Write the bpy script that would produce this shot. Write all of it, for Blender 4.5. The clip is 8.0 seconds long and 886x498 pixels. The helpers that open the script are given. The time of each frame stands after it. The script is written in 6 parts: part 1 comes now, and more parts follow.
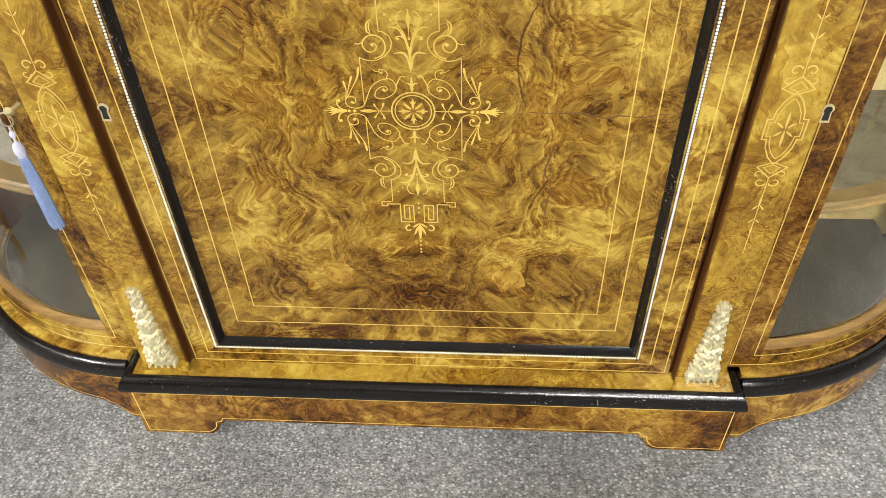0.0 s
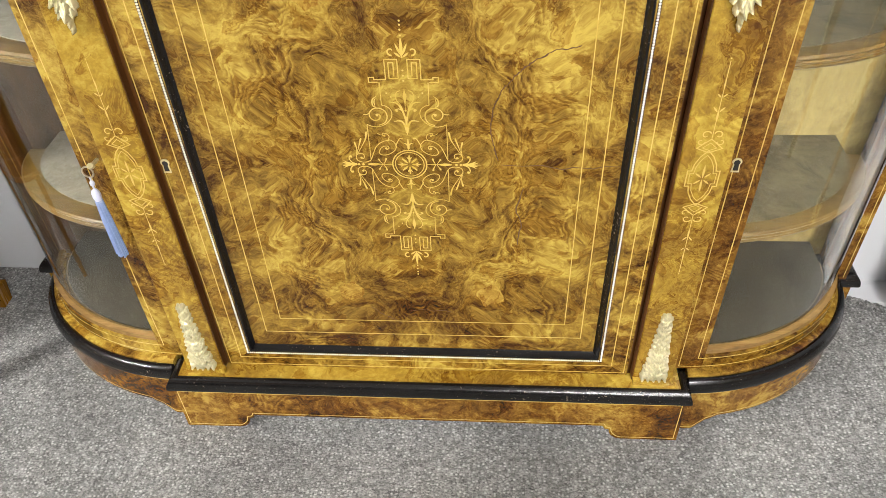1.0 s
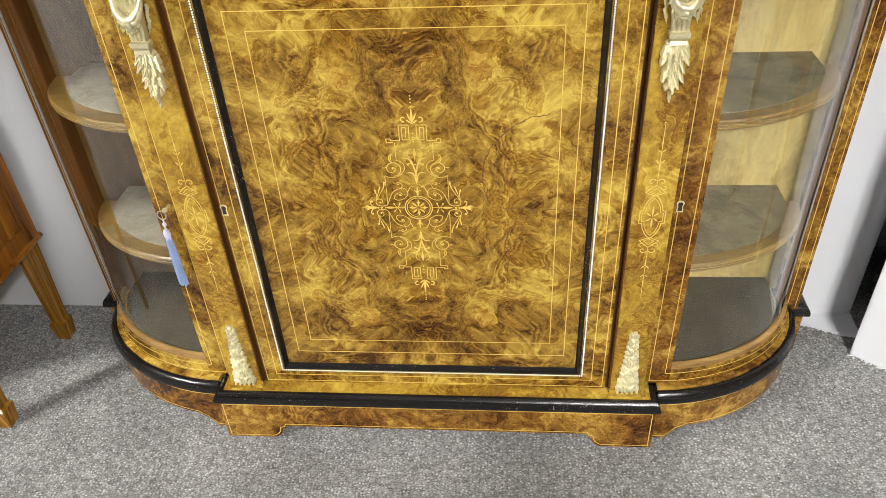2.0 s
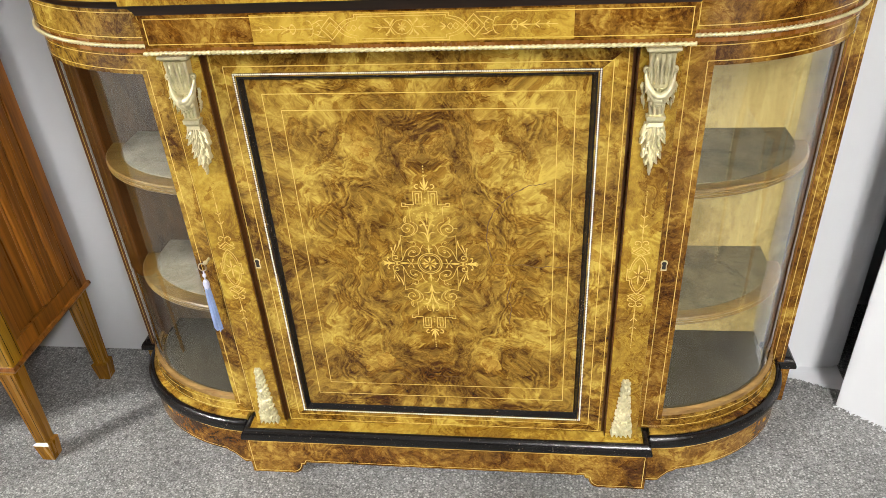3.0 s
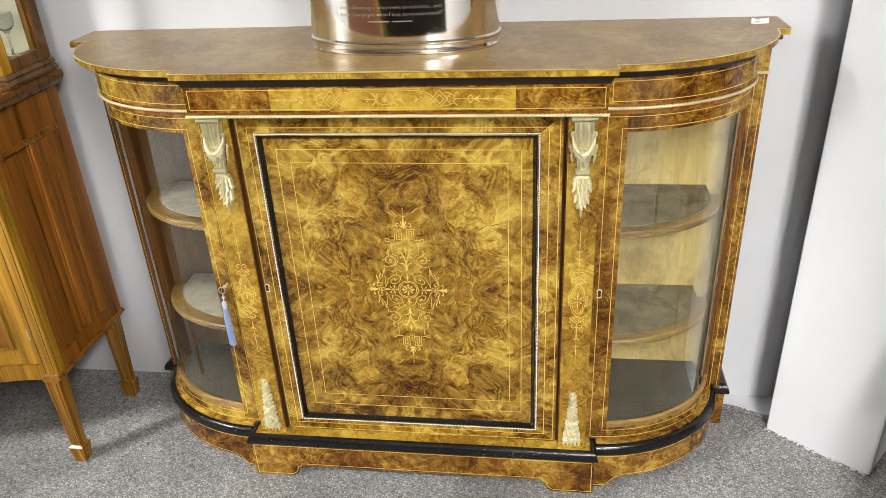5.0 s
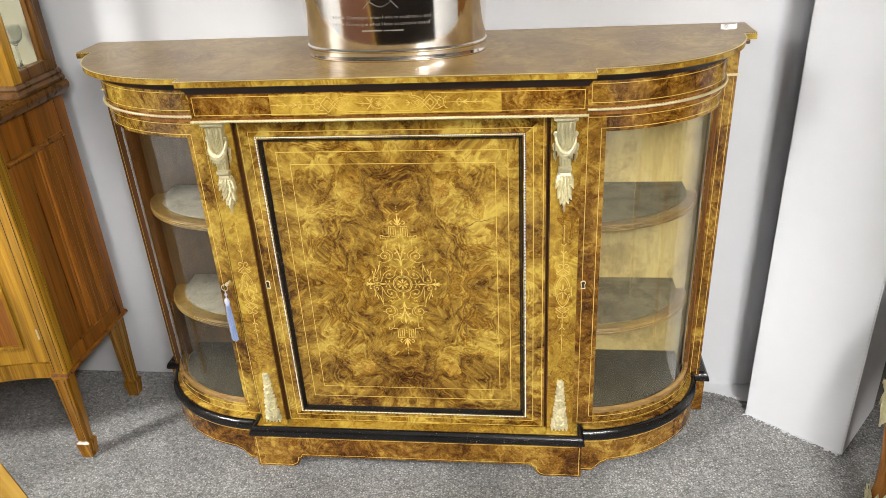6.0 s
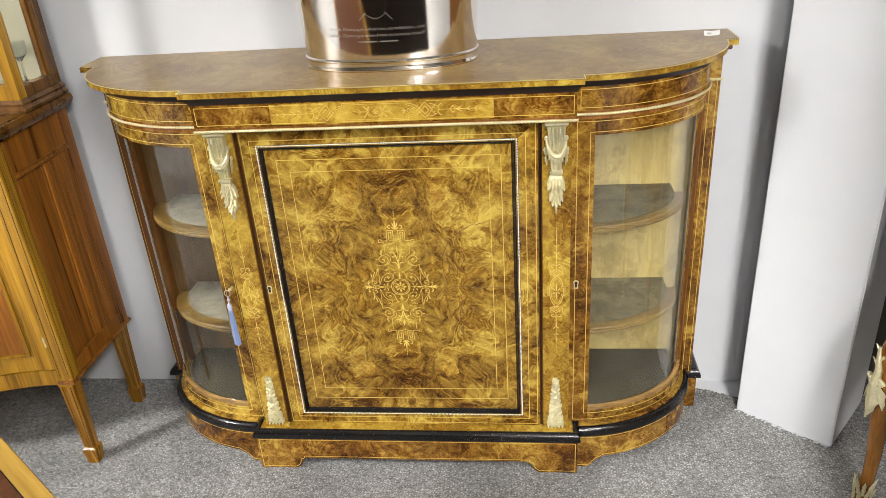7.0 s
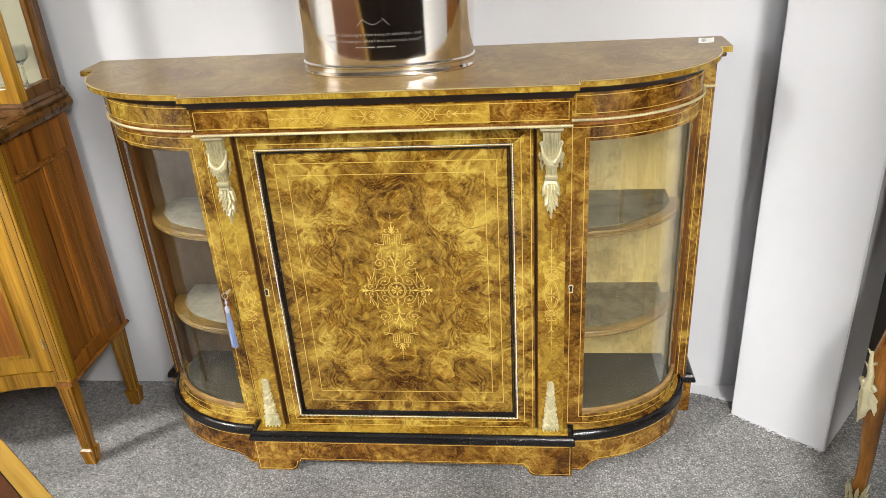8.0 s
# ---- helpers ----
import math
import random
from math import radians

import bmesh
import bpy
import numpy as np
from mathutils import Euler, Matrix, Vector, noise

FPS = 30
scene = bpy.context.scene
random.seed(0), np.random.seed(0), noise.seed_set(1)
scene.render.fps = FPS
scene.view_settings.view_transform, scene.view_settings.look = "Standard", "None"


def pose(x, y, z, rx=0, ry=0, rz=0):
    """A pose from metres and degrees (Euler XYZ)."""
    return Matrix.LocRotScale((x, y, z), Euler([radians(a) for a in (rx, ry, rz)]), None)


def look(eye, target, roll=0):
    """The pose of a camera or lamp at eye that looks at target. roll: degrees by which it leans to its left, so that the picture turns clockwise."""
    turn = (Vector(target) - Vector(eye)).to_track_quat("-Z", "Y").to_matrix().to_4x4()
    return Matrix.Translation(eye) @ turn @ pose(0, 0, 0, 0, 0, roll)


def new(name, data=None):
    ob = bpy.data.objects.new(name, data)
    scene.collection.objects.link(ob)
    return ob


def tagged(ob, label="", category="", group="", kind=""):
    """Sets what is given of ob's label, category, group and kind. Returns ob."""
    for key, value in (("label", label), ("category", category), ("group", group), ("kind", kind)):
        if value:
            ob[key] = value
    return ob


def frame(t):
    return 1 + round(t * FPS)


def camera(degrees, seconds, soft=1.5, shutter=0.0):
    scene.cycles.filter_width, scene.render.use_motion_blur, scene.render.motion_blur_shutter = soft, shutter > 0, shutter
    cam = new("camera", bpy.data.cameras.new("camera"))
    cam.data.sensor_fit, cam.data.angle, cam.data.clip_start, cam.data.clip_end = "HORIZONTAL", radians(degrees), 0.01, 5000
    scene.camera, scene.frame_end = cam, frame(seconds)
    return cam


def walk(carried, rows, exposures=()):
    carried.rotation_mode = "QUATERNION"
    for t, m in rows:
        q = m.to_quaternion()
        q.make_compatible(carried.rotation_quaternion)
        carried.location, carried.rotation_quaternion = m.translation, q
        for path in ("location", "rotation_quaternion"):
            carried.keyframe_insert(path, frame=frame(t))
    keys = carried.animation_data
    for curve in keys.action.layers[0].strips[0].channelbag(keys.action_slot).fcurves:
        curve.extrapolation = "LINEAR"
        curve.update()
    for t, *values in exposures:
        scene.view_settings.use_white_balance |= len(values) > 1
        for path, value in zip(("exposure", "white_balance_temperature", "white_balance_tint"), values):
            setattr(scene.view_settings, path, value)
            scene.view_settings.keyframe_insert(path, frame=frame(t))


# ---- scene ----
cam = camera(60.9, 8.0, soft=0.8)
PATH = [
    (0, (0.078, -0.67, 0.975), (-0.034, 0.791, -0.387), -1.8),
    (0.5, (0.095, -0.737, 1.045), (-0.028, 0.716, -0.324), -2.2),
    (1, (0.112, -0.805, 1.129), (-0.022, 0.67, -0.214), -2.6),
    (1.5, (0.13, -0.919, 1.195), (-0.016, 0.609, -0.087), -3.0),
    (2.8, (0.178, -1.118, 1.313), (-0.048, 0.524, 0.194), -3.8),
    (3, (0.185, -1.134, 1.332), (-0.047, 0.521, 0.232), -3.7),
    (3.5, (0.22, -1.187, 1.359), (-0.037, 0.499, 0.314), -3.6),
    (4, (0.257, -1.27, 1.385), (-0.013, 0.438, 0.38), -3.3),
    (4.5, (0.288, -1.353, 1.409), (0.014, 0.376, 0.44), -3.1),
    (6, (0.308, -1.52, 1.438), (0.069, 0.238, 0.515), -3.4),
    (6.5, (0.309, -1.55, 1.45), (0.079, 0.213, 0.533), -3.8),
    (7, (0.311, -1.573, 1.45), (0.085, 0.197, 0.547), -4.1),
    (7.5, (0.316, -1.58, 1.451), (0.092, 0.194, 0.556), -4.0),
    (8, (0.321, -1.586, 1.453), (0.096, 0.191, 0.562), -3.8),
]
walk(cam, [(t, look(eye, target, roll)) for t, eye, target, roll in PATH], exposures=[(0, 0.0), (4, -0.02), (8, -0.06)])

# ---- world and lamps ----
world = bpy.data.worlds.new("room_air")
scene.world = world
world.use_nodes = True
world.node_tree.nodes["Background"].inputs[0].default_value = (0.9, 0.93, 1.0, 1)
world.node_tree.nodes["Background"].inputs[1].default_value = 0.010
PANEL_GLOW = 153.0
KEY_GLOW = 500.0


# ---- materials ----
def tree(name):
    m = bpy.data.materials.new(name)
    m.use_nodes = True
    nt = m.node_tree
    return m, nt, nt.nodes["Principled BSDF"]


def node(nt, kind, **settings):
    n = nt.nodes.new(kind)
    for key, value in settings.items():
        if key in n.inputs:
            n.inputs[key].default_value = value
    return n


def maths(nt, op, a, b=None, clamp=False):
    n = nt.nodes.new("ShaderNodeMath")
    n.operation, n.use_clamp = op, clamp
    for i, v in enumerate((a, b)):
        if v is None:
            continue
        if isinstance(v, (int, float)):
            n.inputs[i].default_value = v
        else:
            nt.links.new(v, n.inputs[i])
    return n.outputs[0]


def ramp(nt, fac, stops):
    n = nt.nodes.new("ShaderNodeValToRGB")
    while len(n.color_ramp.elements) < len(stops):
        n.color_ramp.elements.new(0.5)
    for e, (p, c) in zip(n.color_ramp.elements, stops):
        e.position, e.color = p, (*c, 1)
    nt.links.new(fac, n.inputs[0])
    return n.outputs[0]


def mix(nt, fac, a, b, mode="MIX"):
    n = nt.nodes.new("ShaderNodeMix")
    n.data_type, n.blend_type = "RGBA", mode
    for sock, v in ((n.inputs[0], fac), (n.inputs[6], a), (n.inputs[7], b)):
        if isinstance(v, (int, float)):
            sock.default_value = v
        elif isinstance(v, tuple):
            sock.default_value = (*v, 1)
        else:
            nt.links.new(v, sock)
    return n.outputs[2]


def coords(nt, shift=True, scale=(1, 1, 1)):
    """Object coordinates, shifted for each object by its own random number."""
    tc = nt.nodes.new("ShaderNodeTexCoord")
    v = nt.nodes.new("ShaderNodeVectorMath")
    v.operation = "MULTIPLY"
    nt.links.new(tc.outputs["Object"], v.inputs[0])
    v.inputs[1].default_value = scale
    out = v.outputs[0]
    if shift:
        info = nt.nodes.new("ShaderNodeObjectInfo")
        a = nt.nodes.new("ShaderNodeVectorMath")
        a.operation = "ADD"
        nt.links.new(out, a.inputs[0])
        nt.links.new(maths(nt, "MULTIPLY", info.outputs["Random"], 7.0), a.inputs[1])
        out = a.outputs[0]
    return out


def noise_of(nt, vec, scale, detail=4.0, rough=0.5, dist=0.0):
    n = node(nt, "ShaderNodeTexNoise", Scale=scale, Detail=detail, Roughness=rough, Distortion=dist)
    nt.links.new(vec, n.inputs["Vector"])
    return n


def bump(nt, bsdf, height, strength, distance):
    b = node(nt, "ShaderNodeBump", Strength=strength, Distance=distance)
    nt.links.new(height, b.inputs["Height"])
    nt.links.new(b.outputs[0], bsdf.inputs["Normal"])


def warp(nt, vec, scale, amount, detail=2.0):
    """Coordinates pushed about by a slow noise."""
    w = noise_of(nt, vec, scale, detail, 0.5)
    off = nt.nodes.new("ShaderNodeVectorMath")
    off.operation = "MULTIPLY_ADD"
    nt.links.new(w.outputs["Color"], off.inputs[0])
    off.inputs[1].default_value = (amount,) * 3
    nt.links.new(vec, off.inputs[2])
    return off.outputs[0]


def centred(nt, sock, gain):
    return maths(nt, "MULTIPLY", maths(nt, "SUBTRACT", sock, 0.5), gain)


def burr(name, dark, mid, light, matched=None, gain=1.0, bias=0.0, size=1.0, gloss=0.10, figure=1.0, haze=0.16, blobs=(), wide=1.25):
    """Burr veneer under polish: curdled clouds, brown pools with one crisp edge, rippled rays, eyes and veins.
    matched: the centre (x, z) round which the leaves are book-matched; blobs: broad lighter or darker clouds of the figure, as (across, up, radius, amount) from it."""
    m, nt, bsdf = tree(name)
    vec = coords(nt, shift=matched is None)
    plain_vec = vec
    if matched:
        sep = nt.nodes.new("ShaderNodeSeparateXYZ")
        nt.links.new(vec, sep.inputs[0])
        low = noise_of(nt, vec, 8.0, 3.0)
        wob = centred(nt, low.outputs[0], 0.13)
        across_line = maths(nt, "SUBTRACT", sep.outputs[0], matched[0])
        up_line = maths(nt, "SUBTRACT", sep.outputs[2], matched[1])
        ax = maths(nt, "ADD", maths(nt, "ABSOLUTE", across_line), wob)
        az = maths(nt, "ADD", maths(nt, "ABSOLUTE", up_line), wob)
        com = nt.nodes.new("ShaderNodeCombineXYZ")
        nt.links.new(ax, com.inputs[0])
        nt.links.new(az, com.inputs[2])
        com.inputs[1].default_value = 0.81
        vec = com.outputs[0]
    bent = warp(nt, warp(nt, vec, 7.0 * size, 0.085 / size), 48.0 * size, 0.020 / size, 3.0)
    broad = noise_of(nt, bent, 8.0 * size, 3.0, 0.5)
    curdle = noise_of(nt, bent, 24.0 * size, 4.0, 0.6, 0.8)
    fine = noise_of(nt, warp(nt, vec, 60.0 * size, 0.012 / size), 85.0 * size, 5.0, 0.66, 0.9)
    grain = noise_of(nt, bent, 420.0, 2.0, 0.6)
    # rays: ripples across a slow field, only in some places
    field = noise_of(nt, vec, 5.0 * size, 2.0, 0.5, 0.4)
    ripple = maths(nt, "SINE", maths(nt, "ADD", maths(nt, "MULTIPLY", field.outputs[0], 170.0), maths(nt, "MULTIPLY", fine.outputs[0], 8.0)))
    where = ramp(nt, noise_of(nt, vec, 6.5 * size, 2.0).outputs[0], [(0.50, (0, 0, 0)), (0.58, (1, 1, 1))])
    v = maths(nt, "ADD", centred(nt, broad.outputs[0], wide * gain), 0.5 + bias)
    for sock, k in ((curdle.outputs[0], 1.30), (fine.outputs[0], 0.86), (grain.outputs[0], 0.28)):
        v = maths(nt, "ADD", v, centred(nt, sock, k * gain))
    v = maths(nt, "ADD", v, maths(nt, "MULTIPLY", maths(nt, "MULTIPLY", ripple, where), 0.115))
    for across, up, radius, amount in blobs:
        d = maths(nt, "ADD", maths(nt, "POWER", maths(nt, "SUBTRACT", ax, across), 2.0), maths(nt, "POWER", maths(nt, "ADD", maths(nt, "SUBTRACT", up_line, up), wob), 2.0))
        fall = maths(nt, "SUBTRACT", 1.0, maths(nt, "DIVIDE", d, radius * radius), clamp=True)
        v = maths(nt, "ADD", v, maths(nt, "MULTIPLY", fall, amount))
    if matched:
        # The panel's colour grows a little paler upwards and to the right.
        v = maths(nt, "ADD", v, maths(nt, "MULTIPLY", across_line, 0.08))
        v = maths(nt, "ADD", v, maths(nt, "MULTIPLY", up_line, 0.10))
    half = tuple(0.55 * p + 0.45 * q for p, q in zip(dark, mid))
    col = ramp(nt, v, [(0.12, dark), (0.34, half), (0.56, mid), (0.92, light)])
    # brown pools with one crisp edge
    pool = noise_of(nt, bent, 15.0 * size, 4.0, 0.6, 1.4)
    pools = ramp(nt, pool.outputs[0], [(0.545, (1, 1, 1)), (0.57, (0.58, 0.43, 0.28)), (0.70, (0.92, 0.84, 0.71))])
    col = mix(nt, 0.8 * figure, col, pools, "MULTIPLY")
    # growth lines round the pools, and fine dark veins
    rings = maths(nt, "SINE", maths(nt, "MULTIPLY", pool.outputs[0], 95.0))
    lines = ramp(nt, rings, [(0.0, (0.62, 0.50, 0.38)), (0.22, (1, 1, 1))])
    col = mix(nt, ramp(nt, broad.outputs[0], [(0.42, (0.75 * figure,) * 3), (0.52, (0, 0, 0))]), col, lines, "MULTIPLY")
    vein = ramp(nt, maths(nt, "ABSOLUTE", maths(nt, "SUBTRACT", curdle.outputs[0], 0.52)), [(0.0, (0.50, 0.38, 0.28)), (0.010, (1, 1, 1))])
    col = mix(nt, ramp(nt, pool.outputs[0], [(0.46, (0, 0, 0)), (0.54, (0.8 * figure,) * 3)]), col, vein, "MULTIPLY")
    pips = node(nt, "ShaderNodeTexVoronoi", Scale=58.0 * size)
    nt.links.new(bent, pips.inputs["Vector"])
    spot = ramp(nt, pips.outputs["Distance"], [(0.0, (0.40, 0.28, 0.20)), (0.10, (0.75, 0.64, 0.54)), (0.22, (1, 1, 1))])
    col = mix(nt, ramp(nt, curdle.outputs[0], [(0.38, (0.8 * figure,) * 3), (0.47, (0, 0, 0))]), col, spot, "MULTIPLY")
    nt.links.new(col, bsdf.inputs["Base Color"])
    smear = noise_of(nt, plain_vec, 12.0, 3.0)
    nt.links.new(maths(nt, "ADD", maths(nt, "MULTIPLY", smear.outputs[0], haze), gloss), bsdf.inputs["Roughness"])
    bsdf.inputs["Specular IOR Level"].default_value = 0.42
    bump(nt, bsdf, maths(nt, "ADD", maths(nt, "MULTIPLY", noise_of(nt, plain_vec, 9.0, 2.0).outputs[0], 2.0), maths(nt, "MULTIPLY", grain.outputs[0], 0.12)), 0.1, 0.002)
    return m


def grained(name, dark, light, axis=2, scale=26.0, gloss=0.25, stretch=0.05):
    """Straight-grained polished wood, its grain along one axis."""
    m, nt, bsdf = tree(name)
    s = [1.0, 1.0, 1.0]
    s[axis] = stretch
    vec = coords(nt, scale=tuple(s))
    a = noise_of(nt, vec, scale, 6.0, 0.62, 0.6)
    b = noise_of(nt, vec, scale * 9, 3.0, 0.6)
    v = maths(nt, "ADD", maths(nt, "MULTIPLY", a.outputs[0], 0.75), maths(nt, "MULTIPLY", b.outputs[0], 0.3))
    col = ramp(nt, v, [(0.34, dark), (0.54, tuple(0.5 * (p + q) for p, q in zip(dark, light))), (0.72, light)])
    nt.links.new(col, bsdf.inputs["Base Color"])
    nt.links.new(maths(nt, "ADD", maths(nt, "MULTIPLY", a.outputs[0], 0.2), gloss - 0.08), bsdf.inputs["Roughness"])
    bsdf.inputs["Specular IOR Level"].default_value = 0.34
    bump(nt, bsdf, b.outputs[0], 0.08, 0.001)
    return m


def plain(name, colour, rough, metal=0.0, var=0.12, scale=60.0, relief=0.1, dist=0.001, shine=0.5):
    m, nt, bsdf = tree(name)
    vec = coords(nt)
    a = noise_of(nt, vec, scale, 4.0, 0.6)
    b = noise_of(nt, vec, scale * 0.12, 3.0, 0.5)
    v = maths(nt, "ADD", maths(nt, "MULTIPLY", a.outputs[0], 0.6), maths(nt, "MULTIPLY", b.outputs[0], 0.4))
    col = ramp(nt, v, [(0.3, tuple(c * (1 - var) for c in colour)), (0.7, tuple(min(1, c * (1 + var)) for c in colour))])
    nt.links.new(col, bsdf.inputs["Base Color"])
    nt.links.new(maths(nt, "ADD", maths(nt, "MULTIPLY", v, 0.15), max(0.02, rough - 0.075)), bsdf.inputs["Roughness"])
    bsdf.inputs["Metallic"].default_value = metal
    bsdf.inputs["Specular IOR Level"].default_value = shine
    if relief:
        bump(nt, bsdf, a.outputs[0], relief, dist)
    return m


def clear_glass(name, tint=(0.97, 0.98, 0.97), ior=1.5):
    m, nt, bsdf = tree(name)
    nt.nodes.remove(bsdf)
    g = node(nt, "ShaderNodeBsdfGlass", Roughness=0.0, IOR=ior)
    g.inputs[0].default_value = (*tint, 1)
    nt.links.new(g.outputs[0], nt.nodes["Material Output"].inputs[0])
    return m


def carpet_material():
    """Dark grey loop pile, row upon row, with a scatter of small pale tufts."""
    m, nt, bsdf = tree("carpet")
    vec = coords(nt, shift=False)
    loops = node(nt, "ShaderNodeTexVoronoi", Scale=1.0, Randomness=0.75)
    nt.links.new(coords(nt, shift=False, scale=(300.0, 380.0, 300.0)), loops.inputs["Vector"])
    tufts = node(nt, "ShaderNodeTexVoronoi", Scale=1.0, Randomness=0.75)
    nt.links.new(warp(nt, coords(nt, shift=False, scale=(135.0, 158.0, 140.0)), 0.5, 0.5), tufts.inputs["Vector"])
    tone = noise_of(nt, vec, 520.0, 3.0, 0.75)
    mottle = noise_of(nt, vec, 70.0, 3.0, 0.6)
    wide = noise_of(nt, vec, 5.0, 4.0, 0.6, 0.4)
    sep = nt.nodes.new("ShaderNodeSeparateColor")
    nt.links.new(loops.outputs["Color"], sep.inputs[0])
    pick = nt.nodes.new("ShaderNodeSeparateColor")
    nt.links.new(tufts.outputs["Color"], pick.inputs[0])
    fleck = maths(nt, "MULTIPLY", ramp(nt, pick.outputs[0], [(0.12, (0, 0, 0)), (0.80, (1, 1, 1))]), ramp(nt, tufts.outputs["Distance"], [(0.16, (1, 1, 1)), (0.40, (0, 0, 0))]))
    base = ramp(nt, maths(nt, "ADD", maths(nt, "MULTIPLY", tone.outputs[0], 0.45), maths(nt, "ADD", maths(nt, "MULTIPLY", sep.outputs[1], 0.20), maths(nt, "MULTIPLY", mottle.outputs[0], 0.35))),
                [(0.34, (0.075, 0.075, 0.074)), (0.5, (0.165, 0.165, 0.162)), (0.66, (0.31, 0.31, 0.302))])
    col = mix(nt, maths(nt, "MULTIPLY", fleck, 0.62), base, (0.55, 0.55, 0.54))
    shade = ramp(nt, wide.outputs[0], [(0.3, (0.88, 0.88, 0.88)), (0.7, (1.38, 1.38, 1.37))])
    col = mix(nt, 1.0, col, shade, "MULTIPLY")
    nt.links.new(col, bsdf.inputs["Base Color"])
    bsdf.inputs["Roughness"].default_value = 0.95
    bsdf.inputs["Specular IOR Level"].default_value = 0.1
    h = maths(nt, "SUBTRACT", maths(nt, "MULTIPLY", tone.outputs[0], 0.6), loops.outputs["Distance"])
    bump(nt, bsdf, h, 0.6, 0.0025)
    return m


def wall_paint(name, colour):
    m, nt, bsdf = tree(name)
    vec = coords(nt, shift=False)
    a = noise_of(nt, vec, 2.2, 4.0, 0.6)
    b = noise_of(nt, vec, 320.0, 2.0, 0.5)
    specks = noise_of(nt, vec, 95.0, 1.0, 0.4)
    col = ramp(nt, a.outputs[0], [(0.3, tuple(c * 0.95 for c in colour)), (0.7, tuple(min(1, c * 1.03) for c in colour))])
    dirt = ramp(nt, specks.outputs[0], [(0.86, (0, 0, 0)), (0.89, (1, 1, 1))])
    col = mix(nt, maths(nt, "MULTIPLY", dirt, 0.3), col, (0.45, 0.44, 0.42))
    nt.links.new(col, bsdf.inputs["Base Color"])
    bsdf.inputs["Roughness"].default_value = 0.85
    bsdf.inputs["Specular IOR Level"].default_value = 0.12
    bump(nt, bsdf, b.outputs[0], 0.12, 0.001)
    return m


D, M, L = (0.058, 0.022, 0.0055), (0.272, 0.163, 0.0250), (0.48, 0.345, 0.066)
burr_panel = burr("burr_walnut_matched", D, M, L, matched=(0.0, 0.5455), bias=0.0, gain=0.95, size=1.35, wide=0.95,
                  blobs=((0.0, 0.25, 0.10, -0.08), (0.09, 0.12, 0.08, -0.09), (0.18, 0.0, 0.075, -0.07), (0.0, -0.26, 0.12, -0.08), (0.10, -0.10, 0.07, -0.07), (0.22, -0.29, 0.14, -0.06), (0.0, -0.36, 0.16, -0.02), (0.0, -0.13, 0.07, -0.05),
                         (0.05, 0.02, 0.12, 0.01), (0.21, 0.08, 0.08, 0.10), (0.17, -0.13, 0.08, 0.07), (0.07, -0.19, 0.06, 0.06), (0.12, 0.34, 0.10, 0.10), (0.135, 0.055, 0.035, -0.12), (0.18, 0.22, 0.06, 0.08)))
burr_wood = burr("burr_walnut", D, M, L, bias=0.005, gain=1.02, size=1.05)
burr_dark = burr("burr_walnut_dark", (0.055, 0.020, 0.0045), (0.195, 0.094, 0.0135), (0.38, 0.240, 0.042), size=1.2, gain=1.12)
burr_light = burr("burr_walnut_light", (0.16, 0.080, 0.014), (0.325, 0.205, 0.027), (0.51, 0.370, 0.064), bias=0.03, gain=0.85, size=0.95, figure=0.95, wide=1.0)
burr_top = burr("polished_walnut_top", (0.160, 0.094, 0.030), (0.255, 0.166, 0.054), (0.365, 0.255, 0.092), bias=0.03, size=0.8, gain=0.7, gloss=0.277, figure=0.5, haze=0.004)
burr_patch = burr("burr_walnut_patch", (0.16, 0.080, 0.014), (0.31, 0.180, 0.028), (0.46, 0.31, 0.060), bias=0.04, size=2.2, gain=0.8)
burr_tablet = burr("golden_tablet_veneer", (0.21, 0.115, 0.018), (0.40, 0.258, 0.036), (0.53, 0.375, 0.066), bias=0.06, size=1.0, gain=0.7, figure=0.7)
walnut = grained("walnut_straight", (0.10, 0.035, 0.007), (0.30, 0.12, 0.02), axis=2, gloss=0.25)
toned_boxwood = plain("toned_boxwood_inlay", (0.52, 0.35, 0.075), 0.28, var=0.10, relief=0.0)
boxwood = plain("boxwood_inlay", (0.54, 0.37, 0.075), 0.28, var=0.08, relief=0.0)
ebony = plain("ebonised_wood", (0.007, 0.0065, 0.0065), 0.20, var=0.5, scale=60, relief=0.4, dist=0.002, shine=0.4)


def chip(m, amount=0.68):
    """Small worn chips that let the pale wood through a dark finish."""
    nt = m.node_tree
    bsdf = nt.nodes["Principled BSDF"]
    under = bsdf.inputs["Base Color"].links[0].from_socket
    vec = coords(nt)
    n = noise_of(nt, vec, 330.0, 3.0, 0.6)
    wear = noise_of(nt, vec, 14.0, 2.0, 0.5)
    f = ramp(nt, maths(nt, "ADD", n.outputs[0], maths(nt, "MULTIPLY", maths(nt, "SUBTRACT", wear.outputs[0], 0.5), 0.25)), [(amount, (0, 0, 0)), (amount + 0.03, (1, 1, 1))])
    nt.links.new(mix(nt, maths(nt, "MULTIPLY", f, 0.8), under, (0.30, 0.24, 0.18)), bsdf.inputs["Base Color"])


